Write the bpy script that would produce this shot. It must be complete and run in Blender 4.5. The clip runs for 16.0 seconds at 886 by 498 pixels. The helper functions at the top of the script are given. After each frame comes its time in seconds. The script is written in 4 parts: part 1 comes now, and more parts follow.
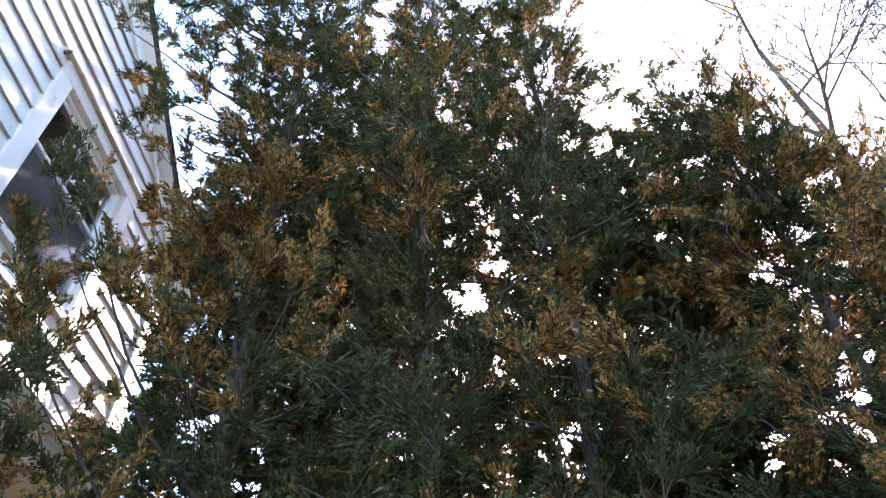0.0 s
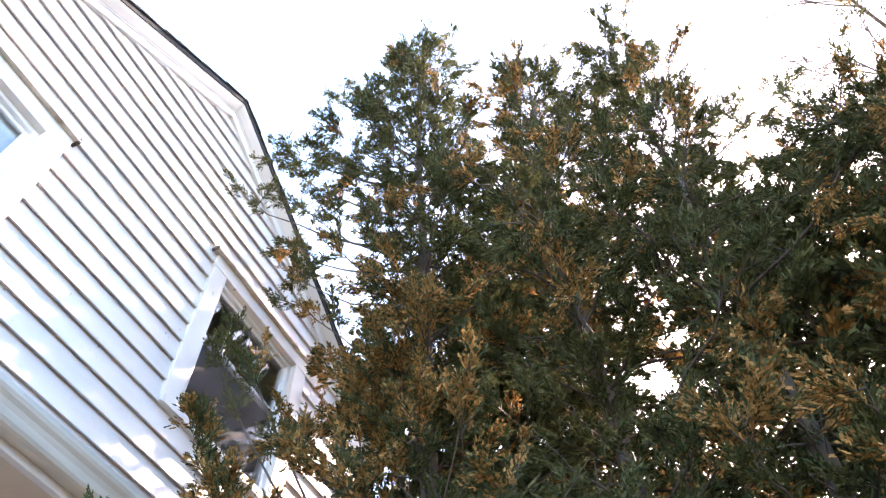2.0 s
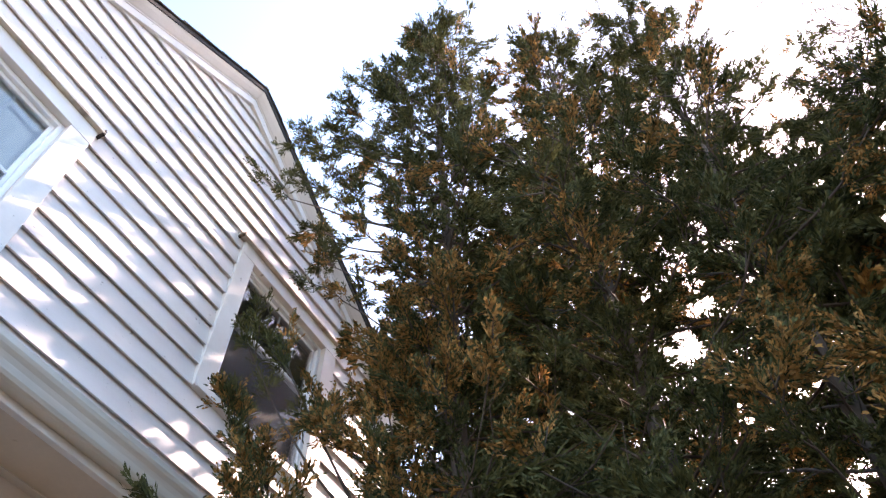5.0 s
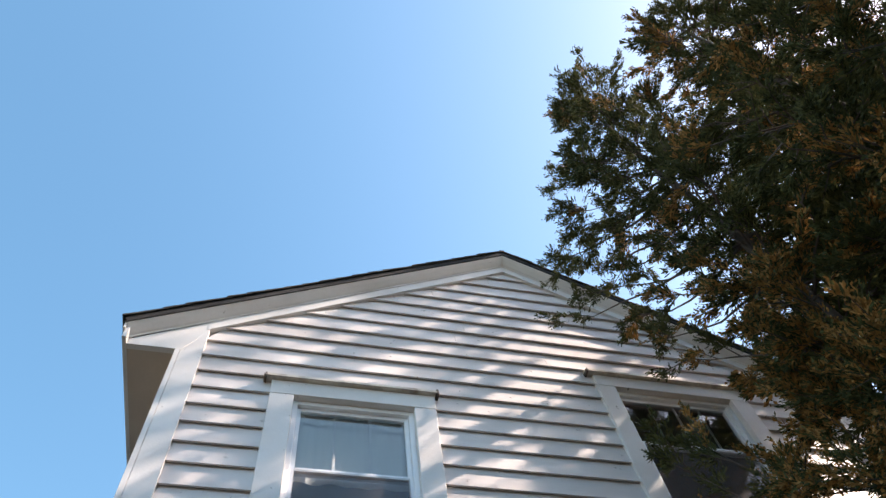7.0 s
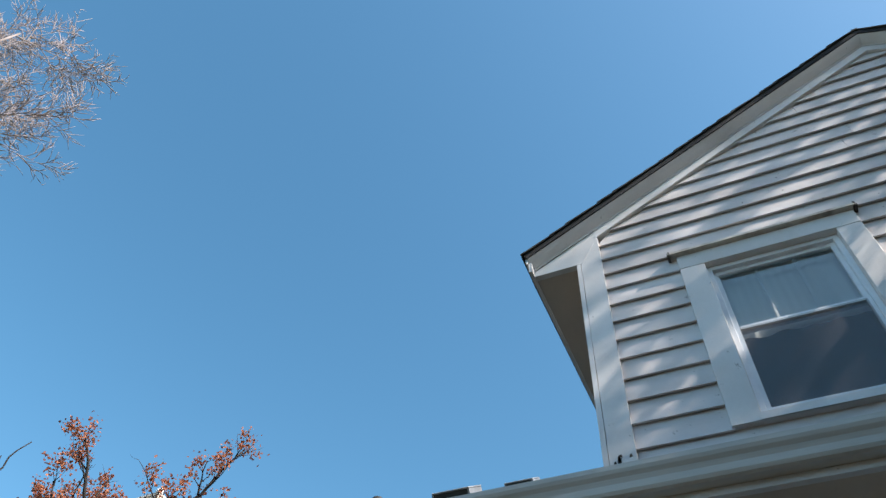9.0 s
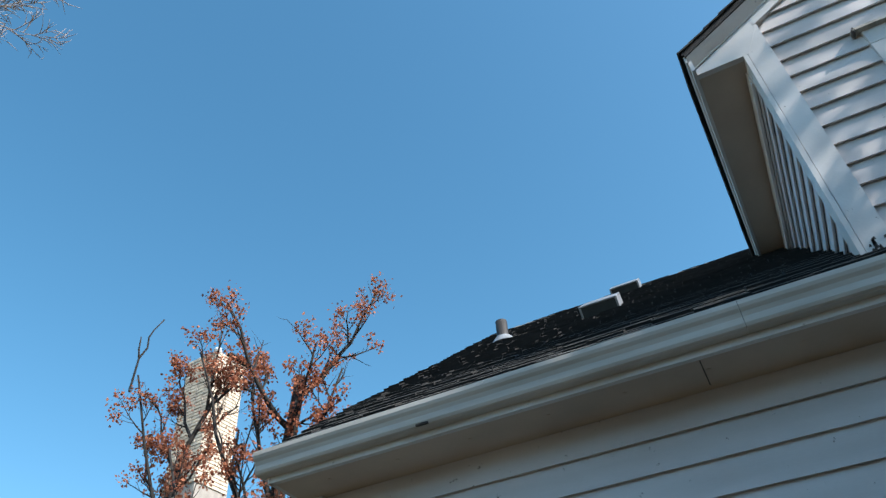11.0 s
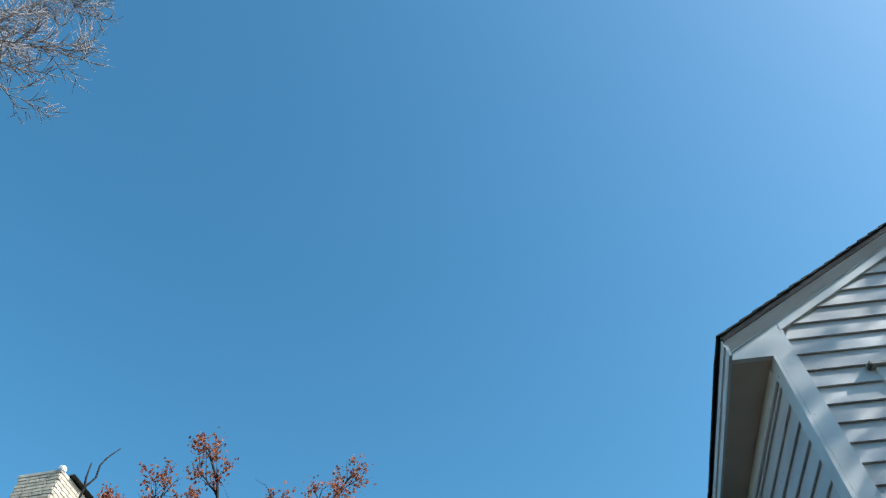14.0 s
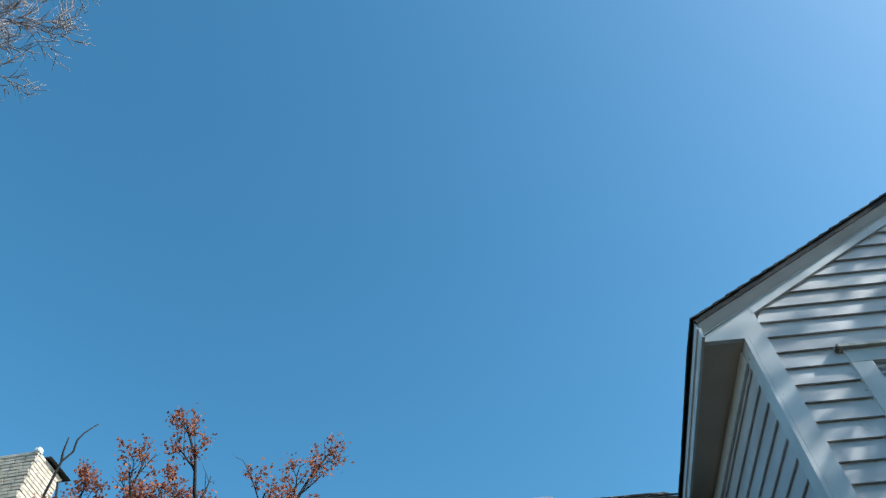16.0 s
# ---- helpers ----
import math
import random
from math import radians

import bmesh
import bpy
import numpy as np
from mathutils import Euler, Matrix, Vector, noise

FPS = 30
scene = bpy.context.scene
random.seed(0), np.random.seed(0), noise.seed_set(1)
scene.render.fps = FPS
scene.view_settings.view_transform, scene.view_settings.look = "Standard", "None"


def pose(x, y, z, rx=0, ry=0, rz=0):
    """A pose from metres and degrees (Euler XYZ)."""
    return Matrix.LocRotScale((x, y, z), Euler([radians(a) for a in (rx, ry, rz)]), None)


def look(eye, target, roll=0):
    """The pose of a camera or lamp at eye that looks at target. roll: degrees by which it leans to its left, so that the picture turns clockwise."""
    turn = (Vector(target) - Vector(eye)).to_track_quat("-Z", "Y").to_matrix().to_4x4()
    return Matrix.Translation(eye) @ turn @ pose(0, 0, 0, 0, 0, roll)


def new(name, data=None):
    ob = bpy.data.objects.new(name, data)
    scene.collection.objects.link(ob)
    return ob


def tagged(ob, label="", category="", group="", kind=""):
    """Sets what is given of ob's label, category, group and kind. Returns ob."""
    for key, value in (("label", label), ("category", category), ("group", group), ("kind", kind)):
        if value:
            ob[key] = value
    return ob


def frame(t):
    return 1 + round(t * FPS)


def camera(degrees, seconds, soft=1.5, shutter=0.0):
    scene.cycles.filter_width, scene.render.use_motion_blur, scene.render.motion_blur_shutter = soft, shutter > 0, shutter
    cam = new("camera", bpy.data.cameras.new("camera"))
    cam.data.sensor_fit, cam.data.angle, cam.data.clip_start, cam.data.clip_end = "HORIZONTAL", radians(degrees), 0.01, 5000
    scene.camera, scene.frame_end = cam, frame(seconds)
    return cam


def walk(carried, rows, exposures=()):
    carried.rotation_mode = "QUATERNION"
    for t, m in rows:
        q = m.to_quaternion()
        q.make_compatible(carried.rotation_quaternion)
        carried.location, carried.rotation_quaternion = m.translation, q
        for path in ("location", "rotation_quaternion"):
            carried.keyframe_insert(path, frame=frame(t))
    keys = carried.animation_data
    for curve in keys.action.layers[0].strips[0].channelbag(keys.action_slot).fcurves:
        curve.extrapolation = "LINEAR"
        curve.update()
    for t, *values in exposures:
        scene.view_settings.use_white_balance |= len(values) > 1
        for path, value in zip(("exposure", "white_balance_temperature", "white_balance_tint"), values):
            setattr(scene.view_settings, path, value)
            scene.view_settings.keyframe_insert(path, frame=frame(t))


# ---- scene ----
cam = camera(63.0, 16.0, soft=1.4)
PATH = [
    (0.0, (-1.676, -2.520, 1.456), (1.079, -2.321, 4.348), -0.71),
    (0.5, (-1.584, -2.526, 1.585), (1.094, -2.088, 4.524), -1.24),
    (1.0, (-1.555, -2.529, 1.603), (0.880, -1.934, 4.720), -2.79),
    (1.5, (-1.553, -2.547, 1.572), (0.653, -1.783, 4.819), -2.59),
    (2.0, (-1.549, -2.545, 1.584), (0.552, -1.623, 4.862), -1.43),
    (2.5, (-1.570, -2.547, 1.583), (0.456, -1.559, 4.887), -0.83),
    (3.0, (-1.547, -2.566, 1.583), (0.503, -1.547, 4.864), -0.61),
    (3.5, (-1.510, -2.623, 1.549), (0.588, -1.510, 4.768), -0.15),
    (3.7, (-1.515, -2.562, 1.575), (0.624, -1.451, 4.767), -0.34),
    (5.8, (-1.475, -2.546, 1.547), (0.493, -1.468, 4.859), 0.30),
    (6.0, (-1.459, -2.574, 1.560), (0.428, -1.467, 4.909), -0.25),
    (6.2, (-1.494, -2.597, 1.564), (0.322, -1.515, 4.960), -6.85),
    (6.5, (-1.547, -2.632, 1.570), (-0.259, -1.390, 5.147), -13.80),
    (6.8, (-1.592, -2.698, 1.565), (-0.732, -1.185, 5.166), -12.42),
    (7.0, (-1.622, -2.742, 1.561), (-0.926, -1.058, 5.122), -12.05),
    (7.4, (-1.679, -2.760, 1.564), (-1.441, -0.950, 5.124), -6.25),
    (7.5, (-1.693, -2.764, 1.565), (-1.543, -0.934, 5.119), -3.89),
    (8.0, (-1.663, -2.812, 1.533), (-1.840, -0.868, 5.025), -1.80),
    (8.4, (-1.706, -2.800, 1.540), (-2.335, -0.818, 4.957), 6.30),
    (8.5, (-1.717, -2.797, 1.542), (-2.491, -0.808, 4.924), 8.48),
    (9.0, (-1.841, -2.791, 1.489), (-2.937, -0.794, 4.777), 7.46),
    (9.5, (-1.884, -2.773, 1.530), (-3.294, -0.847, 4.740), -0.74),
    (9.7, (-1.934, -2.841, 1.527), (-3.493, -0.955, 4.691), -3.20),
    (11.8, (-3.744, -3.415, 1.642), (-4.079, -0.287, 4.113), -15.06),
    (12.0, (-3.841, -3.482, 1.581), (-3.870, -0.387, 4.115), -21.86),
    (12.2, (-3.936, -3.570, 1.607), (-3.873, -0.650, 4.340), -19.48),
    (12.4, (-4.031, -3.659, 1.634), (-3.845, -0.981, 4.599), -20.79),
    (12.5, (-4.079, -3.703, 1.647), (-4.022, -1.091, 4.676), -16.68),
    (12.7, (-4.139, -3.763, 1.683), (-4.065, -1.200, 4.753), -14.41),
    (13.0, (-4.228, -3.852, 1.736), (-4.291, -1.376, 4.877), -15.07),
    (13.5, (-4.236, -3.832, 1.708), (-4.487, -1.528, 4.968), -5.34),
    (14.0, (-4.223, -3.856, 1.705), (-4.478, -1.551, 4.964), -1.78),
    (14.5, (-4.256, -3.857, 1.715), (-4.377, -1.628, 5.034), -3.95),
    (15.0, (-4.237, -3.854, 1.660), (-4.258, -1.823, 5.106), -3.01),
    (15.2, (-4.227, -3.850, 1.656), (-4.230, -1.752, 5.062), -4.79),
    (15.5, (-4.212, -3.843, 1.651), (-4.038, -1.529, 4.910), -7.94),
    (16.0, (-4.207, -3.819, 1.617), (-4.374, -1.463, 4.845), -2.74),
]
EXPOSURES = [(0.0, 2.95, 6650, 28), (0.5, 3.65, 6700, 29), (1.0, 3.9, 6800, 30), (2.0, 3.3, 7450, 32), (3.7, 2.6, 7900, 34), (6.0, 2.5, 7900, 36), (6.5, 2.12, 7900, 36),
             (7.0, 1.28, 7700, 22), (7.5, 0.95, 7400, 18), (8.0, 0.72, 7000, 15), (9.0, 0.62, 6700, 12), (9.6, 0.50, 6500, 10), (11.8, 0.60, 6350, 9), (12.0, 0.65, 6350, 9), (13.0, 0.5, 6150, 6), (14.0, 0.30, 5900, 2), (16.0, 0.22, 5800, 1)]
walk(cam, [(t, look(e, g, r)) for t, e, g, r in PATH], EXPOSURES)

# ---- light ----
SUN_AZ, SUN_EL = -13.5, 41.0
sun_dir = Vector((math.cos(radians(SUN_AZ)) * math.cos(radians(SUN_EL)),
                  math.sin(radians(SUN_AZ)) * math.cos(radians(SUN_EL)), math.sin(radians(SUN_EL))))
world = bpy.data.worlds.new("sky")
scene.world = world
world.use_nodes = True
wn = world.node_tree
sky = wn.nodes.new("ShaderNodeTexSky")
sky.sky_type, sky.sun_disc = "NISHITA", False
sky.sun_elevation, sky.sun_rotation = radians(SUN_EL), radians(90 - SUN_AZ)
sky.altitude, sky.air_density, sky.dust_density, sky.ozone_density = 0, 1.0, 1.1, 1.5
sat = wn.nodes.new("ShaderNodeHueSaturation")
sat.inputs["Hue"].default_value, sat.inputs["Saturation"].default_value, sat.inputs["Value"].default_value = 0.482, 1.24, 1.66
wn.links.new(sky.outputs[0], sat.inputs["Color"])
wn.links.new(sat.outputs[0], wn.nodes["Background"].inputs[0])
wn.nodes["Background"].inputs[1].default_value = 0.105
lamp = bpy.data.lights.new("sun", "SUN")
lamp.energy, lamp.angle, lamp.color = 5.0, radians(0.55), (1.0, 0.95, 0.88)
new("sun", lamp).matrix_world = look(sun_dir * 60, (0, 0, 0))


# ---- materials ----
def links(mat, a, b):
    mat.node_tree.links.new(a, b)


def material(name, colour, rough=0.7, metal=0.0, vary=0.15, scale=3.0, fine=60.0, bump=0.1, dark=None, amount=0.35,
             stretch=(1, 1, 1), piece=0.0, specks=None):
    """Principled surface: a base colour varied at two scales, patches of a second colour, fine relief."""
    mat = bpy.data.materials.new(name)
    mat.use_nodes = True
    n = mat.node_tree.nodes
    b = n["Principled BSDF"]
    tc = n.new("ShaderNodeTexCoord")
    mp = n.new("ShaderNodeMapping")
    mp.inputs["Scale"].default_value = stretch
    links(mat, tc.outputs["Object"], mp.inputs[0])
    big, small = n.new("ShaderNodeTexNoise"), n.new("ShaderNodeTexNoise")
    big.inputs["Scale"].default_value, big.inputs["Detail"].default_value = scale, 5
    small.inputs["Scale"].default_value, small.inputs["Detail"].default_value = fine, 4
    links(mat, mp.outputs[0], big.inputs[0])
    links(mat, mp.outputs[0], small.inputs[0])
    ramp = n.new("ShaderNodeValToRGB")
    ramp.color_ramp.elements[0].position, ramp.color_ramp.elements[1].position = amount, amount + 0.3
    second = dark or [c * (1 - 2 * vary) for c in colour]
    ramp.color_ramp.elements[0].color, ramp.color_ramp.elements[1].color = (*second, 1), (*colour, 1)
    links(mat, big.outputs[0], ramp.inputs[0])
    hsv = n.new("ShaderNodeHueSaturation")
    mul = n.new("ShaderNodeMath")
    mul.operation = "MULTIPLY_ADD"
    mul.inputs[1].default_value, mul.inputs[2].default_value = 2 * vary, 1 - vary
    links(mat, small.outputs[0], mul.inputs[0])
    last = mul.outputs[0]
    if piece:
        oi, pm = n.new("ShaderNodeObjectInfo"), n.new("ShaderNodeMath")
        pm.operation = "MULTIPLY_ADD"
        pm.inputs[1].default_value, pm.inputs[2].default_value = 2 * piece, 1 - piece
        links(mat, oi.outputs["Random"], pm.inputs[0])
        mm = n.new("ShaderNodeMath")
        mm.operation = "MULTIPLY"
        links(mat, last, mm.inputs[0])
        links(mat, pm.outputs[0], mm.inputs[1])
        last = mm.outputs[0]
    links(mat, last, hsv.inputs["Value"])
    links(mat, ramp.outputs[0], hsv.inputs["Color"])
    colour_out = hsv.outputs[0]
    if specks:
        sp, sr, mx = n.new("ShaderNodeTexNoise"), n.new("ShaderNodeValToRGB"), n.new("ShaderNodeMix")
        sp.inputs["Scale"].default_value, sp.inputs["Detail"].default_value, sp.inputs["Roughness"].default_value = 17, 6, 0.7
        links(mat, tc.outputs["Object"], sp.inputs[0])
        sr.color_ramp.elements[0].position, sr.color_ramp.elements[1].position = 0.655, 0.70
        links(mat, sp.outputs[0], sr.inputs[0])
        mx.data_type = "RGBA"
        links(mat, sr.outputs[0], mx.inputs[0])
        links(mat, colour_out, mx.inputs[6])
        mx.inputs[7].default_value = (*specks, 1)
        colour_out = mx.outputs[2]
    links(mat, colour_out, b.inputs["Base Color"])
    bp = n.new("ShaderNodeBump")
    bp.inputs["Strength"].default_value, bp.inputs["Distance"].default_value = bump, 0.01
    links(mat, small.outputs[0], bp.inputs["Height"])
    links(mat, bp.outputs[0], b.inputs["Normal"])
    b.inputs["Roughness"].default_value, b.inputs["Metallic"].default_value = rough, metal
    return mat


def leaf_material(name, low, high, glow=0.35):
    """Leaves: colour drawn leaf by leaf between two, partly translucent."""
    mat = bpy.data.materials.new(name)
    mat.use_nodes = True
    n = mat.node_tree.nodes
    b = n["Principled BSDF"]
    geo, ramp = n.new("ShaderNodeNewGeometry"), n.new("ShaderNodeValToRGB")
    ramp.color_ramp.elements[0].color, ramp.color_ramp.elements[1].color = (*low, 1), (*high, 1)
    links(mat, geo.outputs["Random Per Island"], ramp.inputs[0])
    links(mat, ramp.outputs[0], b.inputs["Base Color"])
    b.inputs["Roughness"].default_value, b.inputs["Specular IOR Level"].default_value = 0.8, 0.2
    tr, mix = n.new("ShaderNodeBsdfTranslucent"), n.new("ShaderNodeMixShader")
    links(mat, ramp.outputs[0], tr.inputs[0])
    mix.inputs[0].default_value = glow
    links(mat, b.outputs[0], mix.inputs[1])
    links(mat, tr.outputs[0], mix.inputs[2])
    links(mat, mix.outputs[0], n["Material Output"].inputs[0])
    return mat


def pane_material():
    mat = bpy.data.materials.new("window_glass")
    mat.use_nodes = True
    n = mat.node_tree.nodes
    n.remove(n["Principled BSDF"])
    tr, gl, mix, fr = (n.new(k) for k in ("ShaderNodeBsdfTransparent", "ShaderNodeBsdfGlossy", "ShaderNodeMixShader", "ShaderNodeFresnel"))
    tr.inputs[0].default_value = (0.86, 0.9, 0.9, 1)
    gl.inputs["Roughness"].default_value = 0.02
    fr.inputs["IOR"].default_value = 2.2
    links(mat, fr.outputs[0], mix.inputs[0])
    links(mat, tr.outputs[0], mix.inputs[1])
    links(mat, gl.outputs[0], mix.inputs[2])
    links(mat, mix.outputs[0], n["Material Output"].inputs[0])
    return mat


SIDING = material("siding_paint", (0.70, 0.645, 0.625), 0.55, vary=0.05, scale=1.6, fine=90, bump=0.12, dark=(0.58, 0.525, 0.50), amount=0.34, stretch=(0.5, 1, 3), piece=0.04, specks=(0.24, 0.20, 0.18))
TRIM = material("trim_paint", (0.76, 0.73, 0.71), 0.5, vary=0.04, scale=2.2, fine=70, bump=0.1, dark=(0.64, 0.60, 0.57), amount=0.3, specks=(0.30, 0.26, 0.23))
CAP = material("weathered_cap_paint", (0.64, 0.58, 0.50), 0.7, vary=0.12, scale=9, fine=60, bump=0.3, dark=(0.26, 0.21, 0.17), amount=0.27)
ROT = material("bare_rotten_wood", (0.17, 0.13, 0.10), 0.85, vary=0.3, scale=14, fine=80, bump=0.5, dark=(0.05, 0.04, 0.035), amount=0.4)
# soffit paint with the ground's warm bounced light tinted into the colour
SOFFIT = material("soffit_paint_warm_bounce", (0.64, 0.52, 0.42), 0.7, vary=0.05, scale=1.5, fine=60, bump=0.08, dark=(0.50, 0.40, 0.32), amount=0.32)
GUTTER = material("gutter_enamel", (0.66, 0.60, 0.53), 0.35, vary=0.04, scale=3, fine=40, bump=0.04, dark=(0.50, 0.45, 0.39), amount=0.34, stretch=(0.4, 1, 4))
VINYL = material("white_vinyl", (0.80, 0.82, 0.85), 0.3, vary=0.03, scale=4, fine=40, bump=0.02, dark=(0.7, 0.71, 0.73), amount=0.25)
SHINGLE = material("asphalt_shingle", (0.110, 0.110, 0.097), 0.95, vary=0.25, scale=7, fine=180, bump=0.15, dark=(0.030, 0.029, 0.028), amount=0.38, piece=0.62)
# near-black for deck and edges; on the tabs it paints the shadow gaps
TAR_AND_SHADE = material("shingle_edge_and_gap_shade", (0.022, 0.022, 0.023), 0.9, vary=0.3, scale=8, fine=200, bump=0.4)
VENTMETAL = material("vent_metal", (0.36, 0.38, 0.40), 0.45, 0.2, vary=0.06, scale=6, fine=50, bump=0.05, dark=(0.2, 0.21, 0.22), amount=0.4)
VENTDARK = material("vent_screen", (0.025, 0.03, 0.03), 0.7, vary=0.15, scale=10, fine=90, bump=0.3)
PIPE = material("pipe_plastic", (0.035, 0.032, 0.03), 0.6, vary=0.1, scale=8, fine=60, bump=0.1)
BLIND = material("curtain_cloth", (0.82, 0.85, 0.86), 0.8, vary=0.04, scale=2, fine=40, bump=0.05)
ROOM = material("room_paint", (0.22, 0.22, 0.23), 0.9, vary=0.06, scale=2, fine=30, bump=0.05)
BARK = material("cedar_bark", (0.10, 0.068, 0.05), 0.9, vary=0.3, scale=8, fine=50, bump=0.7, dark=(0.07, 0.05, 0.04), amount=0.4, stretch=(1, 1, 0.12))
DARKBARK = material("dark_bark", (0.030, 0.025, 0.022), 0.9, vary=0.3, scale=10, fine=60, bump=0.6, stretch=(1, 1, 0.3))
PALEBARK = material("pale_bark", (0.42, 0.36, 0.36), 0.6, vary=0.2, scale=3, fine=40, bump=0.3, dark=(0.22, 0.18, 0.16), amount=0.38)
NEEDLE = leaf_material("cedar_scale_leaf", (0.034, 0.039, 0.015), (0.120, 0.124, 0.046), 0.18)
CONE = leaf_material("cedar_pollen_cone", (0.22, 0.115, 0.040), (0.52, 0.275, 0.090), 0.18)
RUSSET = leaf_material("russet_leaf", (0.20, 0.060, 0.038), (0.56, 0.235, 0.13), 0.4)
BRICK = material("painted_brick", (0.72, 0.61, 0.47), 0.85, vary=0.1, scale=5, fine=60, bump=0.4, dark=(0.45, 0.38, 0.32), amount=0.38, piece=0.12)
MORTAR = material("mortar", (0.40, 0.36, 0.32), 0.95, vary=0.1, scale=8, fine=80, bump=0.4)
GRASS = material("lawn", (0.098, 0.070, 0.034), 0.95, vary=0.3, scale=0.6, fine=25, bump=0.6, dark=(0.07, 0.060, 0.030), amount=0.4)
STEEL = material("dark_flue_metal", (0.05, 0.05, 0.05), 0.6, 0.5, vary=0.2, scale=10, fine=60, bump=0.1)
WHITE = material("aircraft_paint", (0.8, 0.8, 0.8), 0.4, vary=0.02)
GLASS = pane_material()


def screen_material():
    """Fine grey insect mesh: half open, half thread."""
    mat = bpy.data.materials.new("insect_mesh")
    mat.use_nodes = True
    n = mat.node_tree.nodes
    b = n["Principled BSDF"]
    b.inputs["Base Color"].default_value, b.inputs["Roughness"].default_value = (0.115, 0.115, 0.125, 1), 0.7
    tr, mix = n.new("ShaderNodeBsdfTransparent"), n.new("ShaderNodeMixShader")
    mix.inputs[0].default_value = 0.36
    links(mat, tr.outputs[0], mix.inputs[1])
    links(mat, b.outputs[0], mix.inputs[2])
    links(mat, mix.outputs[0], n["Material Output"].inputs[0])
    return mat


MESH = screen_material()


# ---- building blocks ----
def mesh_object(name, verts, faces, mat, parent=None, label="", smooth=False):
    me = bpy.data.meshes.new(name)
    me.from_pydata([tuple(v) for v in verts], [], [tuple(f) for f in faces])
    me.materials.append(mat)
    if smooth:
        me.polygons.foreach_set("use_smooth", [True] * len(me.polygons))
    me.update()
    ob = new(name, me)
    ob.parent = parent
    if label:
        ob["label"] = label
    return ob


def part(name, bm, mat, parent, label=""):
    bmesh.ops.recalc_face_normals(bm, faces=bm.faces)
    me = bpy.data.meshes.new(name)
    bm.to_mesh(me)
    bm.free()
    me.materials.append(mat)
    ob = new(name, me)
    ob.parent = parent
    if label:
        ob["label"] = label
    return ob


def thing(name, at, label, category="", group="", kind=""):
    ob = new(name)
    ob.location = at
    ob.empty_display_size = 0.1
    return tagged(ob, label, category, group, kind)


def add_box(bm, x0, x1, y0, y1, z0, z1, bevel=0.0):
    m = Matrix.LocRotScale(((x0 + x1) / 2, (y0 + y1) / 2, (z0 + z1) / 2), None, (x1 - x0, y1 - y0, z1 - z0))
    r = bmesh.ops.create_cube(bm, size=1, matrix=m)
    if bevel:
        edges = list({e for v in r["verts"] for e in v.link_edges})
        bmesh.ops.bevel(bm, geom=edges, offset=bevel, segments=2, affect="EDGES", profile=0.5)
    return bm


def box(x0, x1, y0, y1, z0, z1, bevel=0.0):
    return add_box(bmesh.new(), x0, x1, y0, y1, z0, z1, bevel)


def add_prism(bm, poly, a0, a1, axis="y"):
    """A closed outline drawn out along an axis. Outline: (x, z) for y, (y, z) for x."""
    def at(u, v, a):
        return (u, a, v) if axis == "y" else (a, u, v)
    lo = [bm.verts.new(at(u, v, a0)) for u, v in poly]
    hi = [bm.verts.new(at(u, v, a1)) for u, v in poly]
    n = len(poly)
    bm.faces.new(lo)
    bm.faces.new(hi[::-1])
    for i in range(n):
        bm.faces.new((lo[i], hi[i], hi[(i + 1) % n], lo[(i + 1) % n]))
    return bm


def prism(poly, a0, a1, axis="y"):
    return add_prism(bmesh.new(), poly, a0, a1, axis)


def tube_arrays(paths, sides=5):
    """Tapered round rods along polylines: [(points, radii)] to vertices and faces."""
    V, F = [], []
    for pts, rad in paths:
        pts = np.asarray(pts, float)
        tang = np.gradient(pts, axis=0)
        tang /= np.linalg.norm(tang, axis=1)[:, None] + 1e-9
        ref = np.array((0.0, 0, 1)) if abs(tang[0][2]) < 0.9 else np.array((1.0, 0, 0))
        a = np.cross(tang, ref)
        a /= np.linalg.norm(a, axis=1)[:, None] + 1e-9
        b = np.cross(tang, a)
        base = len(V)
        for i in range(len(pts)):
            for s in range(sides):
                ang = 2 * math.pi * s / sides
                V.append(pts[i] + rad[i] * (math.cos(ang) * a[i] + math.sin(ang) * b[i]))
        for i in range(len(pts) - 1):
            for s in range(sides):
                p, q = base + i * sides + s, base + i * sides + (s + 1) % sides
                F.append((p, q, q + sides, p + sides))
        F.append(tuple(base + (len(pts) - 1) * sides + s for s in range(sides)))
    return V, F


def tubes(name, paths, mat, parent, sides=5, label=""):
    V, F = tube_arrays(paths, sides)
    return mesh_object(name, V, F, mat, parent, label, smooth=True)


def quads(name, P, mat, parent, label=""):
    """Many four-cornered leaves at once; P is n x 4 x 3."""
    n = len(P)
    me = bpy.data.meshes.new(name)
    me.vertices.add(4 * n)
    me.vertices.foreach_set("co", np.ascontiguousarray(P, dtype=np.float32).ravel())
    me.loops.add(4 * n)
    me.loops.foreach_set("vertex_index", np.arange(4 * n, dtype=np.int32))
    me.polygons.add(n)
    me.polygons.foreach_set("loop_start", np.arange(0, 4 * n, 4, dtype=np.int32))
    me.update(calc_edges=True)
    me.materials.append(mat)
    ob = new(name, me)
    ob.parent = parent
    if label:
        ob["label"] = label
    return ob


# ---- ground ----
tagged(mesh_object("ground", [(-900, -900, 0), (900, -900, 0), (900, 900, 0), (-900, 900, 0)], [(0, 1, 2, 3)], GRASS),
       "short winter lawn round the house", "ground", kind="structure")

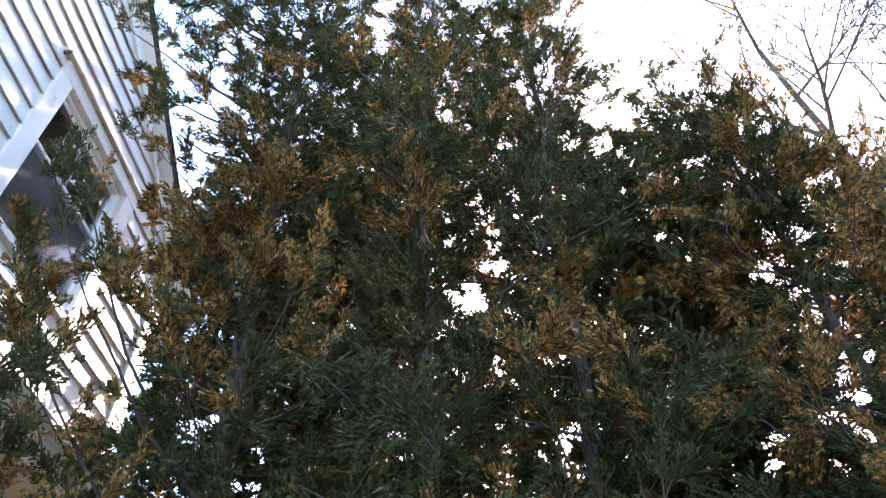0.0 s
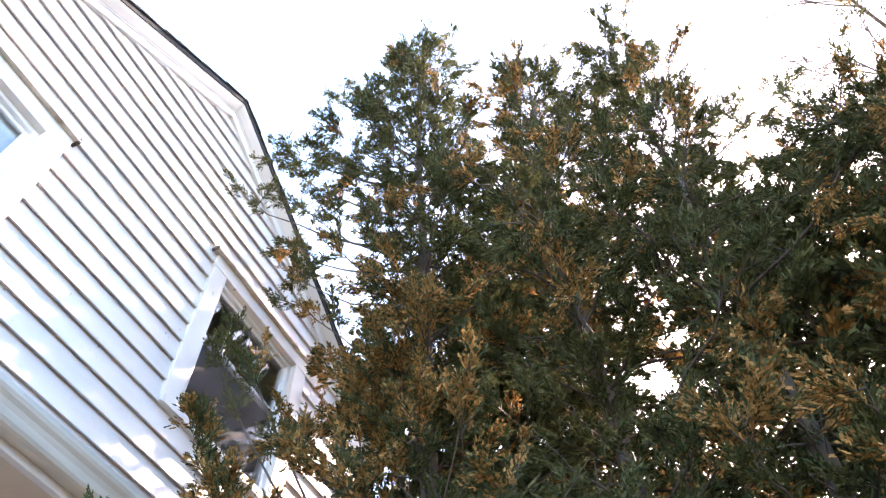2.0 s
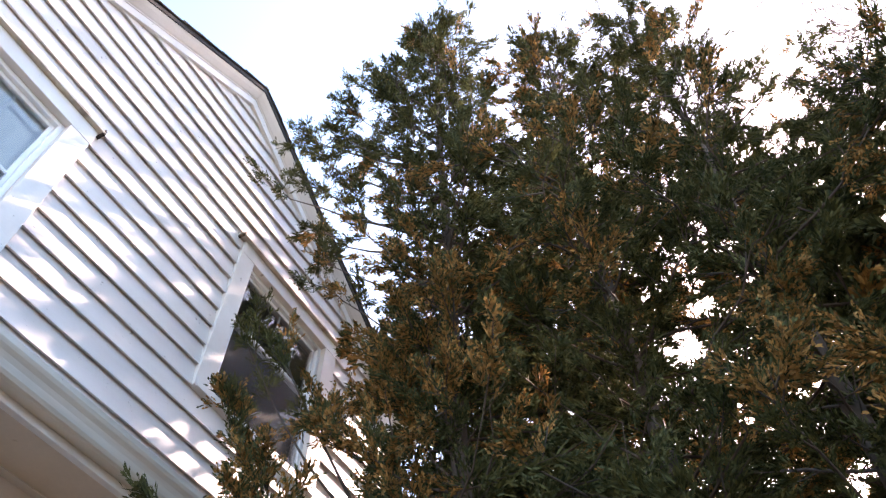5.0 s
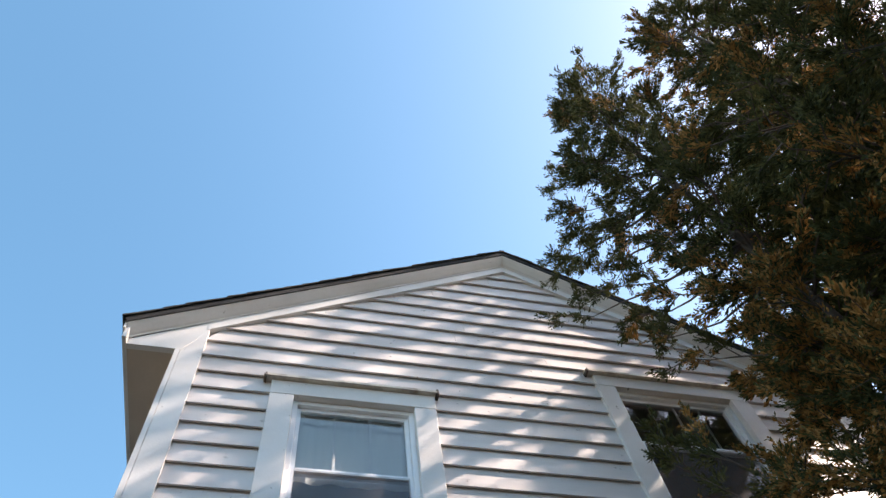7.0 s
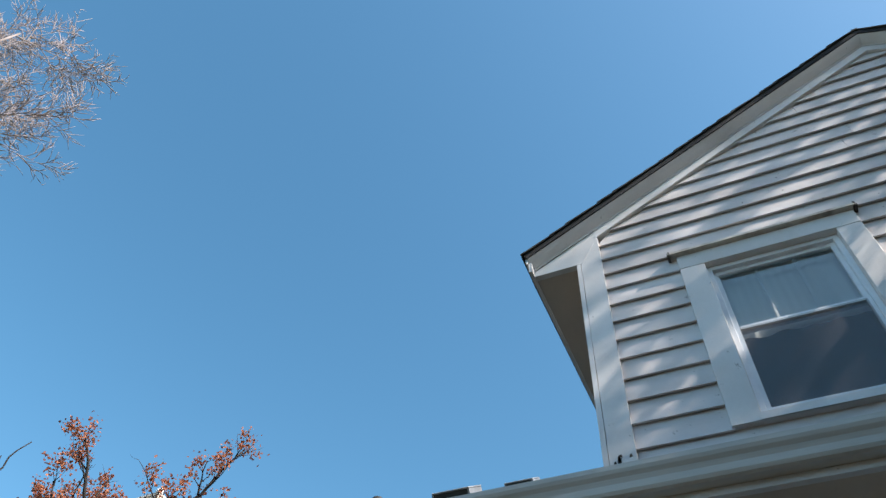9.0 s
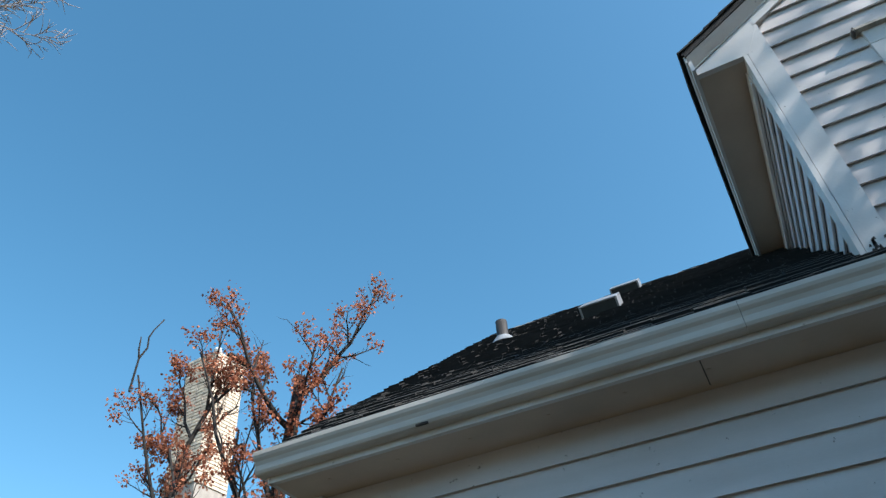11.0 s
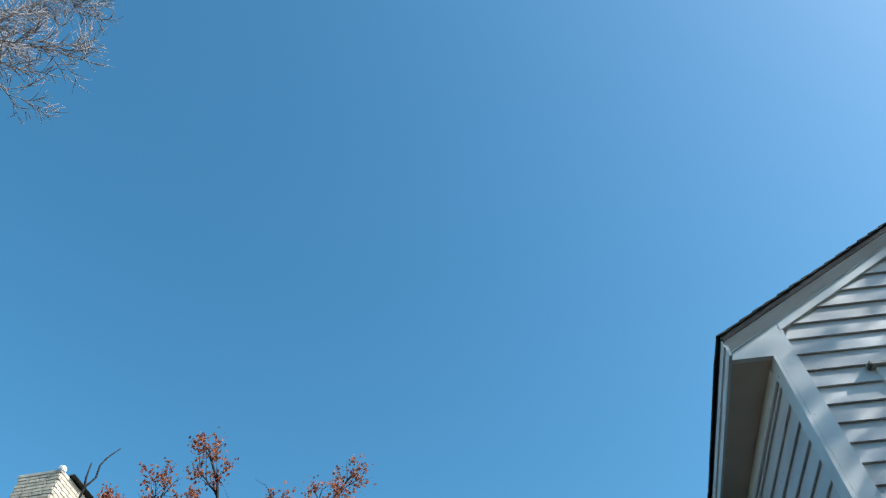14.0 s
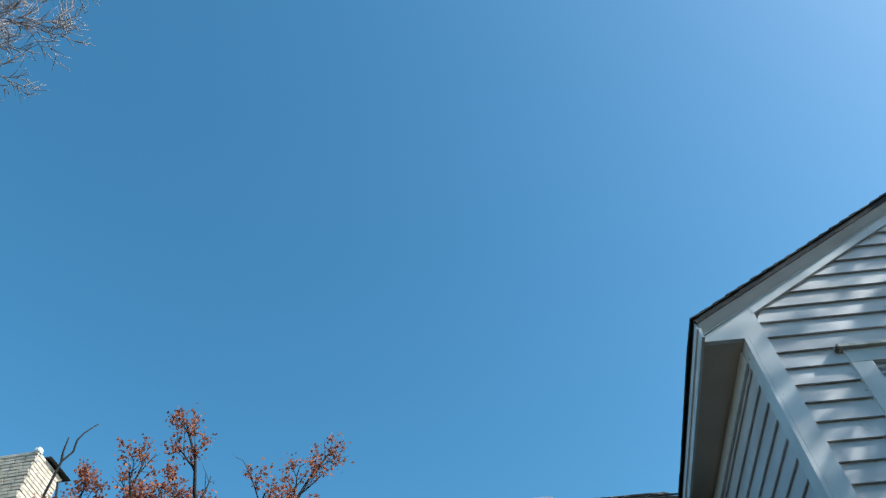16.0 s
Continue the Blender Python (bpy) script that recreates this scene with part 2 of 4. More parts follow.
# ---- house: sizes ----
COURSE = 0.1534                 # exposure of the dormer's boards
PITCH = 0.634                   # dormer roof, rise over run
APEX = 7.197                    # dormer ridge, top of the shingles
FRIEZE = 6.980                  # lower edge of the rake trim on the ridge's line
EAVE_X, CB0, CB1 = 2.681, 2.325, 2.196
SLOPE, ROOF0 = 0.80, 3.72       # main roof: z = ROOF0 + SLOPE * y
RIDGE_Y = 3.55
END_X = 5.50                    # end of the main roof
GUT_Y, GUT_Z = -0.385, 3.452    # the gutter's front lip
W1 = dict(x0=-1.616, x1=-0.900, z0=3.865, z1=5.018, cx0=-1.757, cx1=-0.768, cz0=3.812, cap=5.150, hx0=-1.800, hx1=-0.748, rail=4.478, bars=2)
W2 = dict(x0=0.537, x1=1.418, z0=4.328, z1=5.468, cx0=0.405, cx1=1.552, cz0=4.266, cap=5.592, hx0=0.352, hx1=1.625, rail=4.972, bars=3)

house = thing("house", (0, 0, 0), "white clapboard house with shingled roof and large gable dormer", "house")


def gable_z(x):
    return APEX - 0.06 - PITCH * abs(x)


# dormer walls
bm = bmesh.new()
cols = [-2.318, W1["x0"], W1["x1"], 0.0, W2["x0"], W2["x1"], 2.318]
for a, b in zip(cols, cols[1:]):
    hole = next((w for w in (W1, W2) if abs(w["x0"] - a) < 1e-6), None)
    if hole:
        add_prism(bm, [(a, 3.3), (b, 3.3), (b, hole["z0"]), (a, hole["z0"])], 0.004, 0.11)
        add_prism(bm, [(a, hole["z1"]), (b, hole["z1"]), (b, gable_z(b)), (a, gable_z(a))], 0.004, 0.11)
    else:
        add_prism(bm, [(a, 3.3), (b, 3.3), (b, gable_z(b)), (a, gable_z(a))], 0.004, 0.11)
gable_wall = part("gable_wall", bm, SIDING, house, "white-painted clapboard gable wall")
side_walls = []
for s in (-1, 1):
    x0, x1 = sorted((s * 2.318, s * 2.21))
    side_walls.append(part("side_wall", prism([(0.112, 3.3), (6.5, 3.3), (6.5, 5.40), (0.112, 5.40)], x0, x1, "x"), SIDING, house))

# corner boards
for s in (-1, 1):
    x0, x1 = sorted((s * CB0, s * CB1))
    part("corner_board", prism([(x0, 3.69), (x1, 3.69), (x1, FRIEZE - PITCH * abs(x1) - 0.005 + 0.03), (x0, FRIEZE - PITCH * abs(x0) + 0.025)], -0.042, 0.003),
         TRIM, house)
    x0, x1 = sorted((s * (CB0 + 0.003), s * (CB0 + 0.030)))
    part("corner_board", prism([(-0.044, 3.70), (0.085, 3.79), (0.085, 5.335), (-0.044, 5.335)], x0, x1, "x"), TRIM, house)

# rotten foot of the corner board
bm = bmesh.new()
rng = random.Random(4)
for i in range(14):
    x = -CB0 + 0.012 + rng.random() * 0.09
    z = 3.69 + rng.random() * rng.random() * 0.10
    w, h = 0.006 + rng.random() * 0.012, 0.012 + rng.random() * 0.03
    add_prism(bm, [(x, z), (x + w, z + 0.004), (x + w * 0.7, z + h), (x + w * 0.1, z + h * 0.7)], -0.0455, -0.040)
tagged(part("rotten_patch", bm, ROT, house, "peeling, rotten foot of the corner board"), kind="stuff")

# rake trim: frieze, fascia and crown on both slopes
for s in (-1, 1):
    def band(top, low, y0, y1, xe, name, mat):
        pts = [(0, APEX - top), (s * xe, APEX - top - PITCH * xe), (s * xe, APEX - low - PITCH * xe), (0, APEX - low)]
        part(name, prism(pts, y0, y1), mat, house)
    band(0.055, APEX - FRIEZE, -0.046, 0.003, 2.21, "frieze_board", TRIM)
    # sloped crown from the roof's edge down to the frieze
    section = [(-0.124, 0.053), (-0.122, 0.066), (-0.100, 0.090), (-0.066, 0.118), (-0.054, 0.124), (-0.053, 0.134), (-0.047, 0.136), (-0.047, 0.053)]
    bm = bmesh.new()
    rows = [[bm.verts.new((s * xe, y, APEX - d - PITCH * xe)) for y, d in section] for xe in (0.0, 2.660)]
    n = len(section)
    for i in range(n):
        bm.faces.new((rows[0][i], rows[0][(i + 1) % n], rows[1][(i + 1) % n], rows[1][i]))
    bm.faces.new(rows[0])
    bm.faces.new(rows[1][::-1])
    part("rake_moulding", bm, TRIM, house)
    band(0.030, 0.064, -0.131, -0.118, 2.668, "drip_edge", TAR_AND_SHADE)
    z = FRIEZE - PITCH * CB1
    part("eave_return", prism([(s * 2.635, 5.337), (s * 2.32, 5.337), (s * 2.196, z - 0.005), (s * 2.196, z + 0.084), (s * 2.635, APEX - 0.14 - PITCH * 2.635)], -0.0435, -0.004), TRIM, house)
    x0, x1 = sorted((s * 2.66, s * 2.322))
    part("soffit", box(x0, x1, -0.042, 2.6, 5.338, 5.352), SOFFIT, house, "flat soffit board with tan bounced light in its colour")
    x0, x1 = sorted((s * 2.640, s * 2.662))
    part("eave_fascia", box(x0, x1, -0.098, 2.6, 5.330, 5.462), TRIM, house)
    x0, x1 = sorted((s * 2.663, s * 2.676))
    part("eave_moulding", box(x0, x1, -0.112, 2.6, 5.405, 5.466), TRIM, house)
    x0, x1 = sorted((s * 2.3465, s * 2.366))
    part("side_frieze", box(x0, x1, 0.088, 2.5, 5.215, 5.3365, 0.002), TRIM, house)

# dormer roof: deck and courses with ragged edges
bm = bmesh.new()
for s in (-1, 1):
    add_prism(bm, [(0, APEX - 0.012), (s * 2.68, APEX - 0.012 - PITCH * 2.68), (s * 2.68, APEX - 0.034 - PITCH * 2.68), (0, APEX - 0.034)], -0.130, 6.5)
dormer_roof = part("dormer_roof", bm, TAR_AND_SHADE, house, "dark asphalt shingle roof of the dormer")
V, F = [], []
rng = random.Random(8)
length = 2.70 * math.hypot(1, PITCH)
ux, uz = 1 / math.hypot(1, PITCH), -PITCH / math.hypot(1, PITCH)
for s in (-1, 1):
    d = 0.0
    while d < length - 0.02:
        e = min(d + 0.15, length)
        y = -0.140 - rng.random() * 0.007
        while y < 6.4:
            w = 0.22 + rng.random() * 0.16
            lift0, lift1 = 0.001, 0.009 + rng.random() * 0.004
            i = len(V)
            for dd, lift in ((d - 0.02, lift0), (e, lift1)):
                for yy in (y, min(y + w - 0.004, 6.5)):
                    for h in (0.0, 0.012):
                        V.append((s * (ux * dd - uz * (lift + h - 0.012)), yy, APEX + uz * dd + ux * (lift + h - 0.012)))
            F += [(i + 1, i + 3, i + 7, i + 5), (i, i + 4, i + 6, i + 2), (i, i + 1, i + 5, i + 4), (i + 2, i + 6, i + 7, i + 3), (i + 4, i + 5, i + 7, i + 6)]
            y += w
        d += 0.14
tagged(mesh_object("roof_shingles", V, F, SHINGLE, house, "dark weathered asphalt shingles"), kind="stuff")

# the dormer's eaves run slightly together towards the back
for o in house.children:
    if o.name.split(".")[0] in ("dormer_roof", "roof_shingles", "soffit", "eave_fascia", "eave_moulding"):
        for v in o.data.vertices:
            v.co.x *= 1 - 0.0176 * max(0.0, v.co.y)

# gable boards
def board_mesh(x0b, x1b, x0t, x1t, z0, z1, name="clapboard"):
    v = [(x0b, -0.031, z0), (x1b, -0.031, z0), (x1t, -0.006, z1), (x0t, -0.006, z1),
         (x0b, -0.017, z0 + 0.001), (x1b, -0.017, z0 + 0.001), (x1t, 0.002, z1), (x0t, 0.002, z1)]
    f = [(0, 1, 2, 3), (4, 7, 6, 5), (0, 4, 5, 1), (3, 2, 6, 7), (0, 3, 7, 4), (1, 5, 6, 2)]
    return v, f


rng = random.Random(21)
for k in range(11, -11, -1):
    z0 = 5.338 - COURSE * k
    z1 = z0 + COURSE + 0.022
    mid = (z0 + z1) / 2
    spans = [(-CB1 - 0.01, CB1 + 0.01)]
    for w in (W1, W2):
        if w["cz0"] < mid < w["cap"] + 0.03:
            spans = [q for a, b in spans for q in ((a, min(b, w["cx0"] + 0.012)), (max(a, w["cx1"] - 0.012), b)) if q[1] - q[0] > 0.02]
    for a, b in spans:
        wb, wt = max(0.0, (FRIEZE + 0.03 - z0) / PITCH), max(0.0, (FRIEZE + 0.03 - z1) / PITCH)
        if wb < 0.05:
            continue
        cuts = [a, b]
        if b - a > 3:
            cuts = [a, a + (b - a) * (0.3 + 0.4 * rng.random()), b]
        for p, q in zip(cuts, cuts[1:]):
            g = 0.0012
            v, f = board_mesh(max(p + g, -wb), min(q - g, wb), max(p + g, -wt), min(q - g, max(wt, 0.001)), z0 + rng.uniform(-0.002, 0.002), z1)
            mesh_object("clapboard", v, f, SIDING, gable_wall)

# boards of the dormer's side walls
for s, wall in zip((-1, 1), side_walls):
    for k in range(10, -1, -1):
        z0 = 5.338 - COURSE * k
        z1 = min(z0 + COURSE + 0.020, 5.337)
        e0, e1 = (z0 - ROOF0) / SLOPE + 0.03, (z1 - ROOF0) / SLOPE + 0.03
        if e0 < 0.12:
            continue
        xo, xi, xb = s * 2.345, s * 2.323, s * 2.3185
        v = [(xo, 0.087, z0), (xo, e0, z0), (xi, e1, z1), (xi, 0.087, z1), (s * 2.332, 0.087, z0 + 0.001), (s * 2.332, e0, z0 + 0.001), (xb, e1, z1), (xb, 0.087, z1)]
        mesh_object("clapboard", v, [(0, 1, 2, 3), (4, 7, 6, 5), (0, 4, 5, 1), (3, 2, 6, 7), (0, 3, 7, 4), (1, 5, 6, 2)], SIDING, wall)


# windows
def window(w, name, label, blind):
    t = thing(name, ((w["x0"] + w["x1"]) / 2, 0, w["z0"]), label, "window", kind="structure")
    off = Matrix.Translation(-Vector(t.location))

    def p(nm, bm, mat, lab="", parent=None):
        ob = part(nm, bm, mat, parent or t, lab)
        if parent is None:
            ob.data.transform(off)
        return ob
    x0, x1, z0, z1, top = w["x0"], w["x1"], w["z0"], w["z1"], w["cap"]
    p("side_casing", box(w["cx0"], x0, -0.042, 0.004, w["cz0"] + 0.003, z1, 0.003), TRIM)
    p("side_casing", box(x1, w["cx1"], -0.042, 0.004, w["cz0"] + 0.003, z1, 0.003), TRIM)
    p("head_casing", box(w["cx0"], w["cx1"], -0.044, 0.004, z1 + 0.001, top - 0.012, 0.003), TRIM)
    p("sill", prism([(-0.052, w["cz0"]), (0.09, w["cz0"]), (0.09, z0), (-0.028, z0 - 0.004), (-0.052, z0 - 0.016)], w["cx0"] + 0.02 if name == "window_2" else w["cx0"] + 0.126, w["cx1"] - 0.02 if name == "window_2" else w["cx1"] - 0.126, "x"), TRIM)
    p("lower_casing", box(w["cx0"], w["cx1"], -0.047, -0.0425, w["cz0"], w["cz0"] + 0.045), TRIM)
    if name == "window_3":
        p("head_moulding", prism([(-0.046, top - 0.045), (0.003, top - 0.045), (0.003, top + 0.030), (-0.090, top + 0.022), (-0.090, top + 0.006), (-0.070, top - 0.008), (-0.062, top - 0.024)], w["hx0"], w["hx1"], "x"), TRIM)
    cap = None if name == "window_3" else p("drip_cap", prism([(-0.075, top - 0.010), (0.003, top - 0.010), (0.003, top + 0.040), (-0.072, top + 0.012)], w["hx0"], w["hx1"], "x"), CAP, "weathered drip cap with split, rotten ends")
    bm = bmesh.new()
    rg = random.Random(3)
    for xe, sg in ((w["hx0"], 1), (w["hx1"], -1)) if cap else ():
        for i in range(5):
            a = xe + sg * (rg.random() * 0.02 - 0.006)
            zz = top - 0.024 + rg.random() * 0.03
            add_box(bm, a - 0.004, a + 0.004, -0.070 - 0.008 * rg.random(), -0.02, zz, zz + 0.008 + 0.010 * rg.random())
    if cap:
        rot = part("rotten_end", bm, ROT, cap)
        rot.data.transform(off)
    else:
        bm.free()
    # outer frame of the storm window, and two sashes
    f = 0.030
    for nm, b in (("frame_side", (x0, x0 + f, z0, z1)), ("frame_side", (x1 - f, x1, z0, z1)), ("frame_head", (x0 + f, x1 - f, z1 - f, z1)), ("frame_sill", (x0 + f, x1 - f, z0, z0 + f))):
        p(nm, box(b[0], b[1], 0.002, 0.060, b[2], b[3], 0.003), VINYL)
    r = w["rail"]
    for nm, a, b, y in (("upper_sash", r - 0.014, z1 - f, 0.030), ("lower_sash", z0 + f, r + 0.014, 0.014)):
        bm = bmesh.new()
        xa, xb, q = x0 + f, x1 - f, 0.024
        add_box(bm, xa, xa + q, y, y + 0.024, a, b, 0.002)
        add_box(bm, xb - q, xb, y, y + 0.024, a, b, 0.002)
        add_box(bm, xa + q, xb - q, y, y + 0.024, a, a + 0.028, 0.002)
        add_box(bm, xa + q, xb - q, y, y + 0.024, b - 0.026, b, 0.002)
        sash = p(nm, bm, VINYL)
        ga, gb0, gc, gd = xa + q - 0.004, xb - q + 0.004, a + 0.024, b - 0.022
        g = mesh_object("pane", [(ga, y + 0.012, gc), (gb0, y + 0.012, gc), (gb0, y + 0.012, gd), (ga, y + 0.012, gd)], [(0, 1, 2, 3)], GLASS, sash, "clear reflecting glass")
        g.data.transform(off)
        g.visible_shadow = False
        if nm == "lower_sash":
            sc = mesh_object("insect_screen", [(ga, 0.006, gc), (gb0, 0.006, gc), (gb0, 0.006, gd), (ga, 0.006, gd)], [(0, 1, 2, 3)], MESH, sash, "fine grey insect screen")
            sc.data.transform(off)
        if nm == "upper_sash":
            for i in range(w["bars"]):
                xm = xa + q + (xb - xa - 2 * q) * (i + 1) / (w["bars"] + 1)
                gb = part("glazing_bar", box(xm - 0.008, xm + 0.008, y + 0.015, y + 0.024, a + 0.028, b - 0.026, 0.002), VINYL, sash)
                gb.data.transform(off)
    if blind:
        bl = thing("window_curtain", ((x0 + x1) / 2, 0.08, z1), "pale gathered curtain with a valance behind the upper sash", "curtain")
        for nm, n, drop, y0, amp in (("curtain_cloth", 72, (z1 - r) * 1.04, 0.088, 0.006), ("valance", 60, 0.115, 0.070, 0.004)):
            V, F = [], []
            rows = 6
            for j in range(rows + 1):
                for i in range(n + 1):
                    u = i / n
                    fold = math.sin(u * 27 + 1.9 * math.sin(u * 7)) * amp * (0.55 + 0.45 * j / rows) + 0.001 * math.sin(u * 97)
                    V.append((x0 - 0.01 + (x1 - x0 + 0.02) * u, y0 + fold, z1 - drop * j / rows - (0.006 * math.sin(u * 31) if j == rows else 0)))
            F = [(j * (n + 1) + i, j * (n + 1) + i + 1, (j + 1) * (n + 1) + i + 1, (j + 1) * (n + 1) + i) for j in range(rows) for i in range(n)]
            sl = mesh_object(nm, V, F, BLIND, bl, smooth=True)
            sl.data.transform(Matrix.Translation(-Vector(bl.location)))
    return t


window(W1, "window_1", "double-hung window with white vinyl sashes and grimy painted casing", True)
window(W2, "window_2", "wide double-hung window with dark reflecting glass, cedar sprigs before it", False)

# room behind the windows
bm = bmesh.new()
add_box(bm, -2.2, 2.2, 2.6, 2.7, 3.4, 5.9)
add_box(bm, -2.2, 2.2, 0.13, 2.7, 5.8, 5.9)
add_box(bm, -2.2, 2.2, 0.13, 2.7, 3.35, 3.45)
for x in (-2.2, -0.15, 2.1):
    add_box(bm, x, x + 0.1, 0.13, 2.6, 3.45, 5.8)
tagged(part("wall_room", bm, ROOM, None), "dim upstairs rooms behind the windows", "room", kind="structure")

# ---- main roof ----
def roof_z(y):
    return ROOF0 + SLOPE * y


bm = bmesh.new()
for a, b, y1 in ((-END_X, -2.30, RIDGE_Y), (-2.30, 2.30, 0.0), (2.30, END_X, RIDGE_Y)):
    add_prism(bm, [(-0.36, roof_z(-0.36) - 0.012), (y1, roof_z(y1) - 0.012), (y1, roof_z(y1) - 0.15), (-0.27, roof_z(-0.27) - 0.14), (-0.36, roof_z(-0.36) - 0.03)], a, b, "x")
for a, b in ((-END_X, -2.30), (2.30, END_X)):
    add_prism(bm, [(RIDGE_Y, roof_z(RIDGE_Y) - 0.012), (7.46, roof_z(-0.36)), (7.46, roof_z(-0.36) - 0.1), (RIDGE_Y, roof_z(RIDGE_Y) - 0.15)], a, b, "x")
main_roof = part("main_roof", bm, TAR_AND_SHADE, house, "dark grey asphalt shingle main roof")

ang = math.atan(SLOPE)
cu, su = math.cos(ang), math.sin(ang)
tabs = []
for i, wdt in enumerate((0.20, 0.14, 0.27)):
    tb = bmesh.new()
    h = wdt / 2 - 0.0015
    pts = [(-h, -0.010, 0), (h, -0.010 - 0.006 * (i - 1), 0), (h, 0.155, 0), (-h, 0.155, 0)]
    lo = [tb.verts.new((x, y, 0.004 if y < 0.1 else -0.006)) for x, y, z in pts]
    hi = [tb.verts.new((x, y, 0.023 if y < 0.1 else 0.011)) for x, y, z in pts]
    tb.faces.new(hi)
    # butts and sides take the near-black, painting the shade between courses
    for j in range(4):
        tb.faces.new((lo[j], lo[(j + 1) % 4], hi[(j + 1) % 4], hi[j])).material_index = 1
    bmesh.ops.recalc_face_normals(tb, faces=tb.faces)
    me = bpy.data.meshes.new("shingle")
    tb.to_mesh(me)
    tb.free()
    me.materials.append(SHINGLE)
    me.materials.append(TAR_AND_SHADE)
    tabs.append((me, wdt))
rng = random.Random(5)
singles, rest_v, rest_f = 0, [], []


def lay(x, y, me, single):
    global singles
    m = pose(x, y, roof_z(y) - 0.010, math.degrees(ang), 0, 0) @ Matrix.Rotation(radians(rng.uniform(-0.8, 0.8)), 4, "Z")
    m = m @ Matrix.Translation((0, rng.choice((0, 0, -0.014)) if y > -0.3 else 0, rng.uniform(0.0, 0.012)))
    if single:
        ob = new("shingle", me)
        ob.parent = main_roof
        ob.matrix_basis = m
        singles += 1
    else:
        i = len(rest_v)
        rest_v.extend(m @ v.co for v in me.vertices)
        rest_f.extend(tuple(i + k for k in f.vertices) for f in me.polygons)


for row in range(46):
    y = -0.352 + row * 0.112 * cu
    for a, b, top in ((-END_X - 0.01, -2.34, RIDGE_Y - 0.03), (-2.34, 2.34, -0.13), (2.34, END_X, RIDGE_Y - 0.03)):
        if y > top:
            continue
        x = a + 0.02 * rng.random()
        while x < b - 0.05:
            me, wdt = tabs[rng.randrange(3)]
            if x + wdt > b + 0.03:
                me, wdt = tabs[1]
            lay(x + wdt / 2, y, me, a < -5 and singles < 320)
            x += wdt
rest = tagged(mesh_object("roof_shingles", rest_v, rest_f, SHINGLE, main_roof, "dark weathered asphalt shingles"), kind="stuff")
rest.data.materials.append(TAR_AND_SHADE)
# every face but the tab's top gets the painted gap shade
for i, f in enumerate(rest.data.polygons):
    f.material_index = 1 if i % 5 else 0
V, F = [], []
for a, b in ((-END_X, -2.3), (2.3, END_X)):
    x = a
    while x < b:
        i, zt = len(V), roof_z(RIDGE_Y) + 0.012
        for xx, h in ((x, 0.012), (min(x + 0.2, b), 0.0)):
            V += [(xx, RIDGE_Y - 0.13, zt - 0.104 + h), (xx, RIDGE_Y, zt + h), (xx, RIDGE_Y + 0.13, zt - 0.104 + h)]
        F += [(i, i + 1, i + 4, i + 3), (i + 1, i + 2, i + 5, i + 4)]
        x += 0.15
tagged(mesh_object("ridge_caps", V, F, SHINGLE, main_roof), kind="stuff")
# flashing along the foot of the dormer wall
part("flashing", box(-CB0 - 0.02, CB0 + 0.02, -0.07, -0.034, 3.672, 3.690), TAR_AND_SHADE, house, "dark flashing strip at the wall foot")

# gutter, fascia, soffit
outer = [(-0.275, 3.452), (-0.275, 3.335), (-0.335, 3.332), (-0.348, 3.338), (-0.356, 3.352), (-0.360, 3.380), (-0.368, 3.400),
         (-0.380, 3.415), (-0.386, 3.430), (GUT_Y - 0.002, GUT_Z), (-0.372, GUT_Z + 0.002), (-0.374, 3.440), (-0.372, 3.420), (-0.352, 3.392), (-0.345, 3.345), (-0.335, 3.338), (-0.281, 3.341), (-0.281, 3.452)]
gutter = thing("gutter", (0, GUT_Y, 3.33), "cream-white metal gutter along the eave, slightly dirty", "gutter")
for a, b in ((-END_X - 0.03, -2.95), (-2.95, 0.4), (0.4, END_X + 0.03)):
    ob = part("trough", prism(outer, a + 0.001, b - 0.001, "x"), GUTTER, gutter)
    ob.data.transform(Matrix.Translation((0, -GUT_Y, -3.33)))
hole = part("rust_hole", box(-4.556, -4.486, -0.357, -0.341, 3.3345, 3.346, 0.003), ROT, gutter, "dark rusted slot in the gutter's lower edge")
hole.data.transform(Matrix.Translation((0, -GUT_Y, -3.33)))
cap_poly = outer[:11]
for x in (-END_X - 0.036, END_X + 0.030):
    ob = part("end_cap", prism(cap_poly, x, x + 0.005, "x"), GUTTER, gutter)
    ob.data.transform(Matrix.Translation((0, -GUT_Y, -3.33)))
part("fascia", box(-END_X, END_X, -0.274, -0.245, 3.305, 3.470, 0.002), TRIM, house)
part("fascia_strip", box(-END_X, END_X, -0.284, -0.2745, 3.300, 3.352, 0.003), TRIM, house)
part("eave_soffit", box(-END_X, END_X, -0.244, 0.060, 3.306, 3.320), SOFFIT, house, "eave soffit with nail heads, tan bounced light in its colour")
x = -5.2
while x < 0.5:
    bm = bmesh.new()
    bmesh.ops.create_cone(bm, cap_ends=True, segments=10, radius1=0.014, radius2=0.010, depth=0.006, matrix=pose(x, -0.14 + rng.uniform(-0.01, 0.01), 3.3045))
    part("nail_head", bm, SOFFIT, house)
    x += 0.41 + rng.uniform(-0.03, 0.03)
part("soffit_joint", box(-3.186, -3.180, -0.24, 0.0, 3.3035, 3.3055), ROT, house)
part("end_board", prism([(-0.274, 3.305), (0.30, 3.305), (RIDGE_Y, roof_z(RIDGE_Y) - 0.30), (RIDGE_Y, roof_z(RIDGE_Y) - 0.03), (-0.274, roof_z(-0.274) - 0.03)], -END_X - 0.002, -END_X + 0.022, "x"), TRIM, house)

